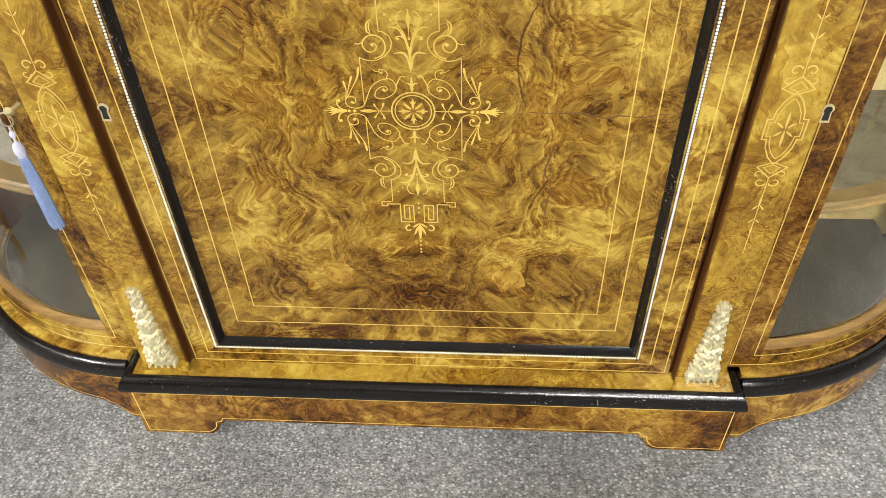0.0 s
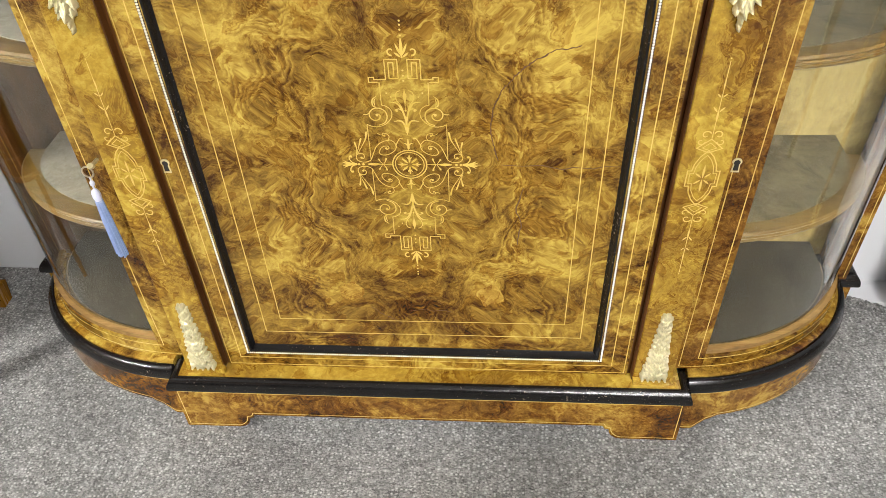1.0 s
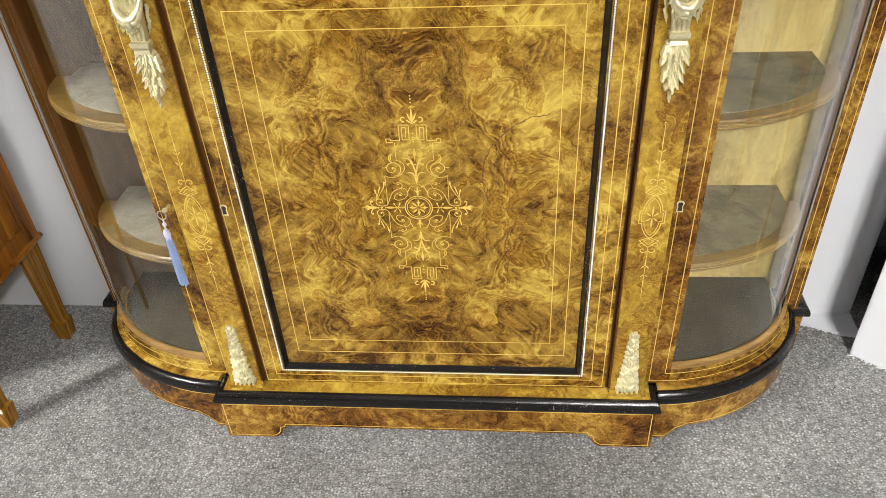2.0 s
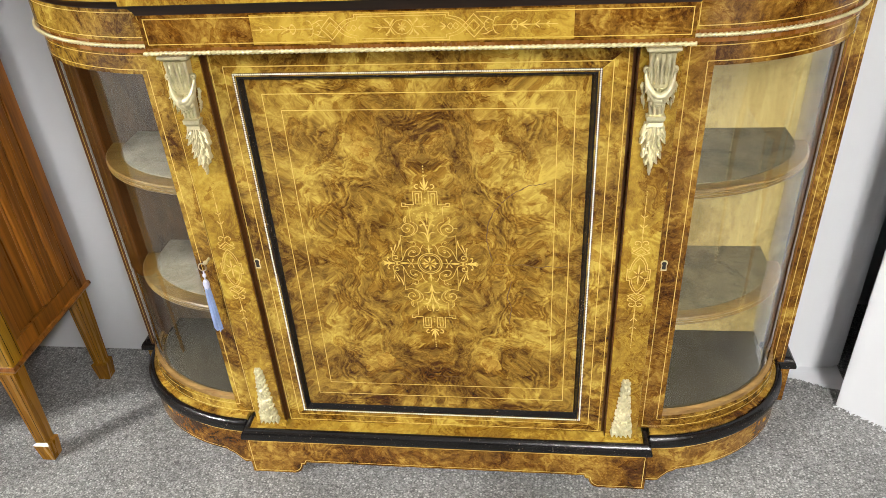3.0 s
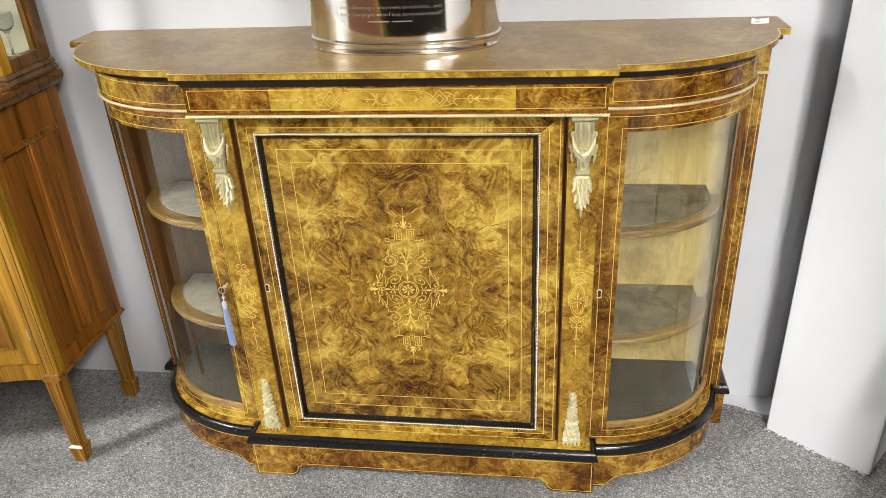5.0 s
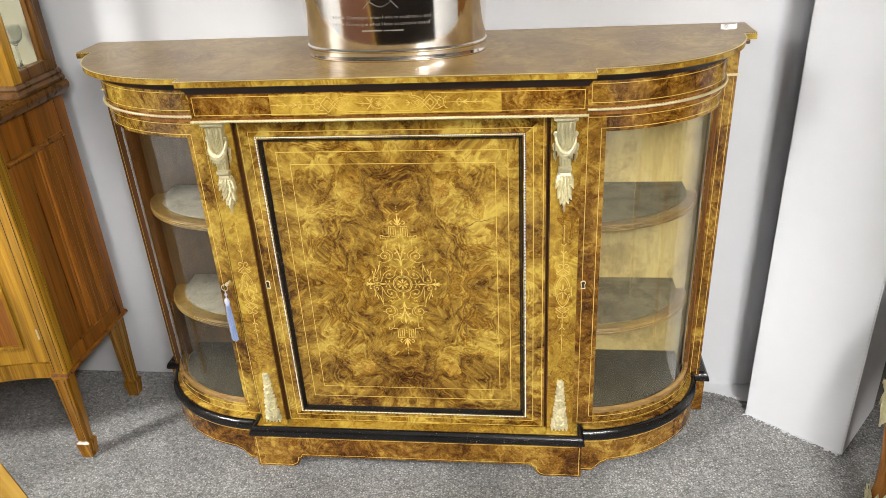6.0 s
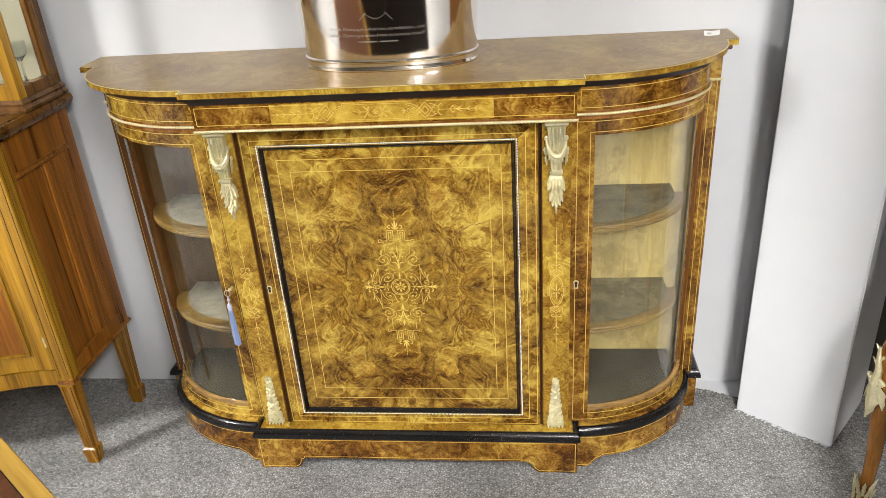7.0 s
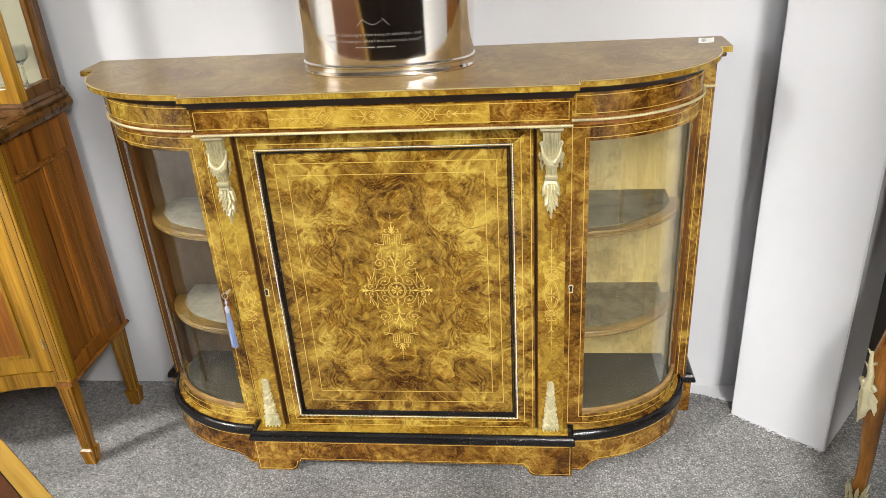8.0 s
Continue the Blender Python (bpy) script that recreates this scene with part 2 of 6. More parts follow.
chip(ebony)
gilt = plain("gilt_brass", (0.64, 0.59, 0.38), 0.34, metal=0.6, var=0.2, scale=140, relief=0.25, dist=0.001)
pale_gilt = plain("pale_gilt_brass", (0.64, 0.56, 0.32), 0.36, metal=0.5, var=0.12, scale=160, relief=0.15)
bead_gilt = plain("bead_gilt", (0.80, 0.77, 0.62), 0.3, metal=0.2, var=0.1, scale=160, relief=0.0)
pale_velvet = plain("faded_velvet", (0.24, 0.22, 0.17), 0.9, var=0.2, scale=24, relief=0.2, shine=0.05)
# Velvet for the cupboard floors, with the shade below the shelves in its colour.
shaded_velvet = plain("shaded_velvet", (0.036, 0.029, 0.016), 0.9, var=0.35, scale=18, relief=0.2, shine=0.05)
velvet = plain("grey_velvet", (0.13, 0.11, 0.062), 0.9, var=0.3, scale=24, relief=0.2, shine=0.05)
# Backboard of the left end, a darker brown than the right one.
dark_lining = grained("dark_backboard", (0.026, 0.014, 0.006), (0.12, 0.072, 0.030), axis=2, scale=14, gloss=0.6, stretch=0.2)
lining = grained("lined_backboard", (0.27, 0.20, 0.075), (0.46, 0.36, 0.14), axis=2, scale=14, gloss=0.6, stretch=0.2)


def stain(m, colour, scale=9.0, amount=0.6):
    """Uneven old stains with soft edges over a surface."""
    nt = m.node_tree
    bsdf = nt.nodes["Principled BSDF"]
    under = bsdf.inputs["Base Color"].links[0].from_socket
    vec = coords(nt)
    n = noise_of(nt, vec, scale, 5.0, 0.65, 0.6)
    spots = noise_of(nt, vec, scale * 9, 3.0, 0.6)
    f = ramp(nt, maths(nt, "ADD", maths(nt, "MULTIPLY", n.outputs[0], 0.75), maths(nt, "MULTIPLY", spots.outputs[0], 0.25)), [(0.46, (0, 0, 0)), (0.60, (1, 1, 1))])
    nt.links.new(mix(nt, maths(nt, "MULTIPLY", f, amount), under, colour, "MULTIPLY"), bsdf.inputs["Base Color"])


stain(lining, (0.45, 0.40, 0.32))
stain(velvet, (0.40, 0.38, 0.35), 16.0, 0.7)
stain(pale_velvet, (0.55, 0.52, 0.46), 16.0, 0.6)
bead_wood = grained("glazing_bead_walnut", (0.13, 0.070, 0.022), (0.32, 0.20, 0.075), axis=0, scale=30, gloss=0.14, stretch=0.15)
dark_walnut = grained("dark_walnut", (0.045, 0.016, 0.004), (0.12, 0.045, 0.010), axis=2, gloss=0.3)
shelf_wood = grained("shelf_walnut", (0.070, 0.041, 0.011), (0.205, 0.130, 0.035), axis=0, scale=30, gloss=0.3, stretch=0.15)
mahogany = grained("mahogany", (0.042, 0.012, 0.003), (0.355, 0.128, 0.014), axis=2, scale=30, gloss=0.28, stretch=0.03)
reddish_wood = grained("reddish_mahogany", (0.11, 0.036, 0.007), (0.36, 0.155, 0.028), axis=2, scale=30, gloss=0.22, stretch=0.08)
satinwood = grained("satinwood", (0.085, 0.037, 0.004), (0.48, 0.252, 0.022), axis=2, scale=34, gloss=0.22, stretch=0.03)
dark_frame = grained("dark_stained_mahogany", (0.030, 0.011, 0.003), (0.175, 0.075, 0.012), axis=2, scale=30, gloss=0.26, stretch=0.05)
leg_wood = grained("stained_satinwood", (0.085, 0.034, 0.004), (0.36, 0.165, 0.014), axis=2, scale=34, gloss=0.25, stretch=0.03)
satin_top = grained("satinwood_banding", (0.19, 0.10, 0.014), (0.38, 0.235, 0.045), axis=0, scale=18, gloss=0.2)
leather = plain("brown_leather", (0.075, 0.030, 0.014), 0.7, var=0.25, scale=180, relief=0.3, shine=0.04)
silver = plain("polished_silver", (0.86, 0.82, 0.78), 0.08, metal=1.0, var=0.03, scale=12, relief=0.0)
dark_mahogany = grained("dark_mahogany", (0.008, 0.005, 0.004), (0.030, 0.016, 0.010), axis=0, scale=20, gloss=0.3)
engraved = plain("engraved_lettering", (0.24, 0.225, 0.20), 0.6, metal=0.3, relief=0.0)
glass = clear_glass("cabinet_glass", ior=1.54)
pane_glass = clear_glass("thin_window_glass", ior=1.2)
crystal = clear_glass("crystal", (0.93, 0.94, 0.94), 1.55)
carpet = carpet_material()
paint = wall_paint("wall_paint", (0.54, 0.55, 0.575))
# Colour of the unseen walls, dark to hold down bounce and reflections.
room_paint = wall_paint("unseen_wall_paint", (0.13, 0.113, 0.092))
# Dark tone carries the shade of the nook beyond the pillar.
shaded_paint = wall_paint("shaded_wall_paint", (0.10, 0.094, 0.086))
# The unseen ceiling is toned down to deepen the shadows.
ceiling_paint = wall_paint("ceiling_paint", (0.52, 0.52, 0.51))
paper = plain("tag_paper", (0.82, 0.82, 0.8), 0.7, var=0.03, relief=0.1)
ink = plain("tag_ink", (0.05, 0.05, 0.08), 0.6, relief=0.0)
silk = plain("blue_silk", (0.20, 0.27, 0.46), 0.5, var=0.25, scale=300, relief=0.3)
silk_pale = plain("pale_silk", (0.50, 0.52, 0.66), 0.5, var=0.15, scale=300, relief=0.3)
steel = plain("key_steel", (0.55, 0.5, 0.42), 0.35, metal=0.9, var=0.2, scale=90)
shadow_hole = plain("keyhole_shade", (0.01, 0.008, 0.006), 0.8, relief=0.0)
cream_cloth = plain("cream_lining", (0.29, 0.27, 0.19), 0.85, var=0.1, scale=200, relief=0.3)

glow, gnt, gb = tree("lamp_diffuser")
gb.inputs["Base Color"].default_value = (0.9, 0.9, 0.9, 1)
gb.inputs["Emission Color"].default_value = (1.0, 0.975, 0.94, 1)
gb.inputs["Emission Strength"].default_value = PANEL_GLOW
key_glow = glow.copy()
key_glow.name = "bright_lamp_diffuser"
key_glow.node_tree.nodes["Principled BSDF"].inputs["Emission Strength"].default_value = KEY_GLOW


# ---- mesh helpers ----
def part(name, bm, material, parent=None, label="", smooth=None):
    """Links a bmesh as one mesh object, under a thing or a part of it."""
    bmesh.ops.recalc_face_normals(bm, faces=bm.faces)
    data = bpy.data.meshes.new(name)
    bm.to_mesh(data)
    bm.free()
    data.materials.append(material)
    if smooth:
        data.polygons.foreach_set("use_smooth", [True] * len(data.polygons))
        data.set_sharp_from_angle(angle=radians(smooth))
    ob = new(name, data)
    ob.parent = parent
    if label:
        ob["label"] = label
    return ob


def empty(name, x=0, y=0, z=0, turn=0):
    ob = new(name)
    ob.empty_display_size = 0.1
    ob.matrix_basis = pose(x, y, z, 0, 0, turn)
    return ob


def box(bm, x0, x1, y0, y1, z0, z1, bev=0.0, m=None):
    made = bmesh.ops.create_cube(bm, size=1.0)["verts"]
    for v in made:
        v.co = Vector((x0 + (v.co.x + 0.5) * (x1 - x0), y0 + (v.co.y + 0.5) * (y1 - y0), z0 + (v.co.z + 0.5) * (z1 - z0)))
        if m:
            v.co = m @ v.co
    if bev:
        edges = list({e for v in made for e in v.link_edges})
        bmesh.ops.bevel(bm, geom=edges, offset=bev, segments=2, affect="EDGES", profile=0.5)
    return bm


def a_box(*args, **kw):
    return box(bmesh.new(), *args, **kw)


def prism(bm, outline, put0, put1):
    """A solid between two placings of one outline."""
    a = [bm.verts.new(put0(p)) for p in outline]
    b = [bm.verts.new(put1(p)) for p in outline]
    bm.faces.new(a)
    bm.faces.new(b[::-1])
    n = len(a)
    for i in range(n):
        bm.faces.new((a[i], a[(i + 1) % n], b[(i + 1) % n], b[i]))
    return bm


def mitre(path, closed=False):
    """Outward normals of a plan path, lengthened at its corners; outward is to the right of the way."""
    out, n = [], len(path)
    for i in range(n):
        dirs = []
        if i > 0 or closed:
            dirs.append((Vector(path[i]) - Vector(path[i - 1])).normalized())
        if i < n - 1 or closed:
            dirs.append((Vector(path[(i + 1) % n]) - Vector(path[i])).normalized())
        ns = [Vector((d.y, -d.x)) for d in dirs]
        s = sum(ns, Vector((0, 0)))
        s = s.normalized() if s.length > 1e-6 else ns[0]
        out.append(s / max(0.3, s.dot(ns[0])))
    return out


def sweep(bm, path, profile, sx=1, closed=False):
    """A closed profile (out, up) carried along a plan path; sx=-1 mirrors it in x."""
    ns = mitre(path, closed)
    rings = [[bm.verts.new((sx * (p[0] + n.x * o), p[1] + n.y * o, z)) for o, z in profile] for p, n in zip(path, ns)]
    k, total = len(profile), len(rings)
    for i in range(total if closed else total - 1):
        r, q = rings[i], rings[(i + 1) % total]
        for j in range(k):
            bm.faces.new((r[j], r[(j + 1) % k], q[(j + 1) % k], q[j]))
    if not closed:
        bm.faces.new(rings[0])
        bm.faces.new(rings[-1][::-1])
    return bm


def ribbon(bm, pts, normals, width, closed=False, taper=None):
    """A flat inlaid line: a strip along points of a surface with its normals."""
    n = len(pts)
    pts = [Vector(p) for p in pts]
    pairs = []
    for i in range(n):
        nn = Vector(normals[i]) if isinstance(normals, list) else Vector(normals)
        sides = []
        if i > 0 or closed:
            sides.append((pts[i] - pts[i - 1]).cross(nn).normalized())
        if i < n - 1 or closed:
            sides.append((pts[(i + 1) % n] - pts[i]).cross(nn).normalized())
        s = sides[0] + sides[-1]
        s = s.normalized() if s.length > 1e-4 else sides[0]
        s = s / max(0.4, s.dot(sides[0]))
        w = width * (taper(i / max(1, n - 1)) if taper else 1.0) / 2
        pairs.append((bm.verts.new(pts[i] + s * w), bm.verts.new(pts[i] - s * w)))
    for i in range(n if closed else n - 1):
        a, b = pairs[i], pairs[(i + 1) % n]
        bm.faces.new((a[0], a[1], b[1], b[0]))
    return bm


def blob(bm, at, size, m=None, sub=2):
    made = bmesh.ops.create_icosphere(bm, subdivisions=sub, radius=1.0)["verts"]
    t = Matrix.Translation(at) @ (m or Matrix()) @ Matrix.Diagonal((*size, 1))
    for v in made:
        v.co = t @ v.co
    return bm


def tube(bm, pts, radius, sides=8, cap=True):
    pts = [Vector(p) for p in pts]
    rings = []
    up = Vector((0, 0, 1))
    for i, p in enumerate(pts):
        d = (pts[min(i + 1, len(pts) - 1)] - pts[max(i - 1, 0)]).normalized()
        if abs(d.dot(up)) > 0.95:
            up = Vector((1, 0, 0)) if abs(d.x) < 0.9 else Vector((0, 1, 0))
        u = d.cross(up).normalized()
        w = d.cross(u)
        r = radius(i / (len(pts) - 1)) if callable(radius) else radius
        rings.append([bm.verts.new(p + r * (u * math.cos(a) + w * math.sin(a))) for a in (2 * math.pi * j / sides for j in range(sides))])
    for a, b in zip(rings, rings[1:]):
        for j in range(sides):
            bm.faces.new((a[j], a[(j + 1) % sides], b[(j + 1) % sides], b[j]))
    if cap:
        bm.faces.new(rings[0])
        bm.faces.new(rings[-1][::-1])
    return bm


def rope(bm, pts, radius, pitch):
    """A twisted two-strand rope along evenly stepped points."""
    sides, rings, run = 12, [], 0.0
    pts = [Vector(p) for p in pts]
    up = Vector((0, 0, 1))
    for i, p in enumerate(pts):
        d = (pts[min(i + 1, len(pts) - 1)] - pts[max(i - 1, 0)]).normalized()
        u = d.cross(up).normalized()
        if i:
            run += (p - pts[i - 1]).length
        turn = 2 * math.pi * run / pitch
        ring = []
        for j in range(sides):
            a = 2 * math.pi * j / sides
            r = radius * (0.40 + 0.64 * abs(math.cos(a - turn)) ** 0.8)
            ring.append(bm.verts.new(p + r * (u * math.cos(a) + up * math.sin(a))))
        rings.append(ring)
    for a, b in zip(rings, rings[1:]):
        for j in range(sides):
            bm.faces.new((a[j], a[(j + 1) % sides], b[(j + 1) % sides], b[j]))
    bm.faces.new(rings[0])
    bm.faces.new(rings[-1][::-1])
    return bm


def spaced(pts, step):
    """Points at an even step along a line of points."""
    pts = [Vector(p) for p in pts]
    acc = [0.0]
    for a, b in zip(pts, pts[1:]):
        acc.append(acc[-1] + (b - a).length)
    n = max(2, int(round(acc[-1] / step)) + 1)
    out, k = [], 0
    for i in range(n):
        s = acc[-1] * i / (n - 1)
        while k < len(pts) - 2 and acc[k + 1] < s:
            k += 1
        f = (s - acc[k]) / max(1e-9, acc[k + 1] - acc[k])
        out.append(pts[k].lerp(pts[k + 1], min(1.0, f)))
    return out


def pearls(bm, pts, radius, step):
    """A row of little half-round beads."""
    for p in spaced(pts, step):
        rows = [[bm.verts.new(p + Vector((radius * math.cos(a) * math.cos(b), radius * math.sin(b), radius * math.sin(a) * math.cos(b))))
                 for a in (math.pi / 3 * k for k in range(6))] for b in (0.0, -0.75)]
        tip = bm.verts.new(p + Vector((0, -radius, 0)))
        for k in range(6):
            bm.faces.new((rows[0][k], rows[0][(k + 1) % 6], rows[1][(k + 1) % 6], rows[1][k]))
            bm.faces.new((rows[1][k], rows[1][(k + 1) % 6], tip))
    return bm


def lathe(bm, profile, at=(0, 0, 0), sides=24, squash=(1, 1)):
    """A turned form from (radius, height) pairs; squash makes it oval."""
    rings = [[bm.verts.new((at[0] + r * squash[0] * math.cos(a), at[1] + r * squash[1] * math.sin(a), at[2] + z))
              for a in (2 * math.pi * k / sides for k in range(sides))] for r, z in profile]
    for a, b in zip(rings, rings[1:]):
        for k in range(sides):
            bm.faces.new((a[k], a[(k + 1) % sides], b[(k + 1) % sides], b[k]))
    bm.faces.new(rings[0][::-1])
    bm.faces.new(rings[-1])
    return bm


def lettering(words, size, put, material, name, parent=None, label=""):
    """Words in the built-in font as a flat mesh, each vertex laid onto a surface by put(x, y)."""
    curve = bpy.data.curves.new("words", "FONT")
    curve.body, curve.size, curve.align_x = words, size, "CENTER"
    curve.resolution_u = 2
    curve.offset = -0.018 * size
    ob = new("words", curve)
    data = bpy.data.meshes.new_from_object(ob.evaluated_get(bpy.context.evaluated_depsgraph_get()))
    bpy.data.objects.remove(ob)
    bpy.data.curves.remove(curve)
    for v in data.vertices:
        v.co = put(v.co.x, v.co.y)
    data.materials.clear()
    data.materials.append(material)
    out = new(name, data)
    out.name = data.name = name
    out.parent = parent
    if label:
        out["label"] = label
    return out


def inlaid_lines(name, bm, material, parent, label=""):
    """Each separate line of an inlay becomes a part of its own."""
    todo = set(bm.verts)
    while todo:
        stack, piece = [todo.pop()], []
        while stack:
            v = stack.pop()
            piece.append(v)
            for e in v.link_edges:
                w = e.other_vert(v)
                if w in todo:
                    todo.discard(w)
                    stack.append(w)
        one, seen, faces = bmesh.new(), {}, set()
        for v in sorted(piece, key=lambda v: (v.co.x, v.co.z, v.co.y)):
            seen[v] = one.verts.new(v.co)
            faces.update(v.link_faces)
        for f in faces:
            one.faces.new([seen[v] for v in f.verts])
        part(name, one, material, parent, label)
    bm.free()


# ---- the room ----
WALL_Y = 0.352


def structure(name, bm, material, label, category):
    return tagged(part(name, bm, material), label, category, kind="structure")


structure("floor", a_box(-4, 4.5, -6.5, 1.5, -0.06, 0.0), carpet, "grey flecked loop-pile carpet on the floor", "carpet")
structure("ceiling", a_box(-4, 4.5, -6.5, 1.5, 2.75, 2.85), ceiling_paint, "unseen ceiling, toned down to cut bounced light", "ceiling")
wall_bm = bmesh.new()
corner = [(0.974 - 0.055 + 0.055 * math.sin(a), WALL_Y + 0.09 - 0.09 * math.cos(a)) for a in (math.pi / 2 * k / 12 for k in range(13))]
prism(wall_bm, [(-4, WALL_Y), *corner, (0.974, 0.62), (-4, 0.62)], lambda p: (p[0], p[1], 0), lambda p: (p[0], p[1], 2.75))
structure("wall_north", wall_bm, paint, "pale grey-white painted wall behind the credenza", "wall")
structure("wall_recess", a_box(0.974, 4.5, 0.62, 0.74, 0, 2.75), paint, "painted wall in the narrow recess beside a pillar", "wall")
structure("wall_north_east", a_box(1.2, 4.5, 0.3, 0.6, 0, 2.75), shaded_paint, "painted wall beyond the pillar, its shade put into the paint", "wall")
structure("wall_west", a_box(-4.1, -4, -6.5, 0.62, 0, 2.75), room_paint, "unseen side wall, kept dark to cut bounced light", "wall")
structure("wall_east", a_box(4.5, 4.6, -6.5, 0.62, 0, 2.75), room_paint, "unseen side wall, kept dark to cut bounced light", "wall")
structure("wall_south", a_box(-4.1, 4.6, -6.6, -6.5, 0, 2.75), room_paint, "unseen end wall, kept dark to cut bounced light", "wall")

# the boxed pillar stands askew to the wall
PA, PB = Vector((0.901, 0.226)), Vector((1.106, 0.068))
side = (PB - PA).normalized()
back = Vector((-side.y, side.x))
pillar_bm = bmesh.new()
PC, PD = PB + back * 0.25, Vector((1.0, 0.36))
prism(pillar_bm, [PA, PB, PC, PD], lambda p: (p[0], p[1], 0), lambda p: (p[0], p[1], 2.75))
bmesh.ops.bevel(pillar_bm, geom=[e for e in pillar_bm.edges if abs(e.verts[0].co.z - e.verts[1].co.z) > 1], offset=0.003, segments=2, affect="EDGES")
structure("pillar", pillar_bm, paint, "square white painted boxed pillar with chipped foot", "pillar")


def crumbs(name, a, b, count, label):
    """Frayed carpet edge and flakes of paint along the foot of a wall."""
    bm = bmesh.new()
    for _ in range(count):
        f = random.random()
        p = Vector(a).lerp(Vector(b), f) + Vector((random.uniform(-0.004, 0.004), random.uniform(-0.006, 0.004)))
        blob(bm, (p.x, p.y, 0.002), (random.uniform(0.002, 0.007), random.uniform(0.0012, 0.003), random.uniform(0.001, 0.0045)), Matrix.Rotation(random.uniform(-0.8, 0.8), 4, "Z"), sub=1)
    return tagged(part(name, bm, paint if "flakes" in name else carpet), label, "debris", kind="stuff")


crumbs("paint_flakes", PA - back * 0.003, PB - back * 0.003, 60, "flaking white paint along the foot of the pillar")
foot_bm = bmesh.new()
prism(foot_bm, [(WALL_Y + 0.01, 0.0), (WALL_Y - 0.046, 0.0), (WALL_Y - 0.040, 0.003), (WALL_Y - 0.014, 0.004), (WALL_Y + 0.001, 0.006), (WALL_Y + 0.01, 0.006)], lambda p: (0.773, p[0], p[1]), lambda p: (0.945, p[0] - 0.030 * max(0, WALL_Y - p[0]) / 0.046, p[1]))
structure("wall_foot", foot_bm, paint, "rough plaster thickening at the foot of the wall", "wall")
fray = bmesh.new()
for k in range(34):
    x = 0.770 + 0.14 * k / 33
    h = 0.006 + random.uniform(0, 0.006)
    blob(fray, (x, WALL_Y - 0.045 - 0.05 * (k / 33) ** 2, h / 2), (random.uniform(0.004, 0.007), random.uniform(0.004, 0.008), h / 2 + 0.003), Matrix.Rotation(random.uniform(-0.3, 0.3), 4, "Y"), sub=1)
tagged(part("carpet_fray", fray, carpet), "frayed carpet edge curling up against the wall", "carpet edge", kind="stuff")


def ceiling_light(x, y, w, d, turn=0, lamp_glow=glow):
    lamp = tagged(empty("ceiling_light", x, y, 2.735, turn), "unseen flat white ceiling panel, switched on", "ceiling light", "ceiling panels")
    bm = bmesh.new()
    for x0, x1, y0, y1 in ((-w / 2 - 0.02, w / 2 + 0.02, -d / 2 - 0.02, -d / 2), (-w / 2 - 0.02, w / 2 + 0.02, d / 2, d / 2 + 0.02),
                           (-w / 2 - 0.02, -w / 2, -d / 2, d / 2), (w / 2, w / 2 + 0.02, -d / 2, d / 2)):
        box(bm, x0, x1, y0, y1, -0.02, 0.012)
    part("frame", bm, ceiling_paint, lamp)
    part("diffuser", a_box(-w / 2, w / 2, -d / 2, d / 2, -0.012, 0.0), lamp_glow, lamp, "glowing white diffuser")
    return lamp


ceiling_light(1.4, -2.6, 0.3, 1.3)
# Fill panel added with no known source, to soften shadow below the frieze.
ceiling_light(1.15, -5.2, 0.5, 2.0)
ceiling_light(-3.3, -2.2, 0.5, 0.5, lamp_glow=key_glow)

# ---- the credenza ----
credenza = tagged(empty("credenza"), "inlaid burr walnut breakfront credenza with curved glass ends and gilt mounts", "cabinet")
YC, XC, P = 0.235, 0.43, 1.92
TOP = 1.058
LIFT = 0.0006


def end_curve(a, b, n=40, start=XC):
    """Plan of one bowed end, from the breakfront to the back: a squarish quarter oval."""
    pts = [(start, YC - b)] if start < XC - 0.001 else []
    for k in range(n + 1):
        t = math.pi / 2 * k / n
        pts.append((XC + a * math.sin(t) ** (2 / P), YC - b * max(0.0, math.cos(t)) ** (2 / P)))
    return pts


def along(path, s0, s1, step=0.012):
    """The stretch of a plan path between two distances along it, evenly stepped."""
    fine = spaced([(x, y, 0) for x, y in path], 0.002)
    out = fine[int(s0 / 0.002): max(int(s0 / 0.002) + 2, int(s1 / 0.002) + 1)]
    return [(p.x, p.y) for p in spaced(out, step)]


def length(path):
    return sum((Vector(a) - Vector(b)).length for a, b in zip(path, path[1:]))


def curve_line(bm, path, z, sx, width=0.0012):
    ns = mitre(path)
    ribbon(bm, [(sx * (x + n.x * LIFT), y + n.y * LIFT, z) for (x, y), n in zip(path, ns)], [(sx * n.x, n.y, 0) for n in ns], width)


def upright_line(bm, p, n, z0, z1, sx, width=0.0012):
    ribbon(bm, [(sx * (p[0] + n[0] * LIFT), p[1] + n[1] * LIFT, z) for z in (z0, z1)], (sx * n[0], n[1], 0), width)


def flat_line(bm, x0, x1, z0, z1, y, width=0.0012):
    """A stringing rectangle on a plane that faces the front."""
    ribbon(bm, [(x0, y - LIFT, z0), (x1, y - LIFT, z0), (x1, y - LIFT, z1), (x0, y - LIFT, z1)], (0, -1, 0), width, closed=True)


# plinth: breakfront with shaped bracket feet
PX, PY, PZ = 0.430, -0.045, 0.1045


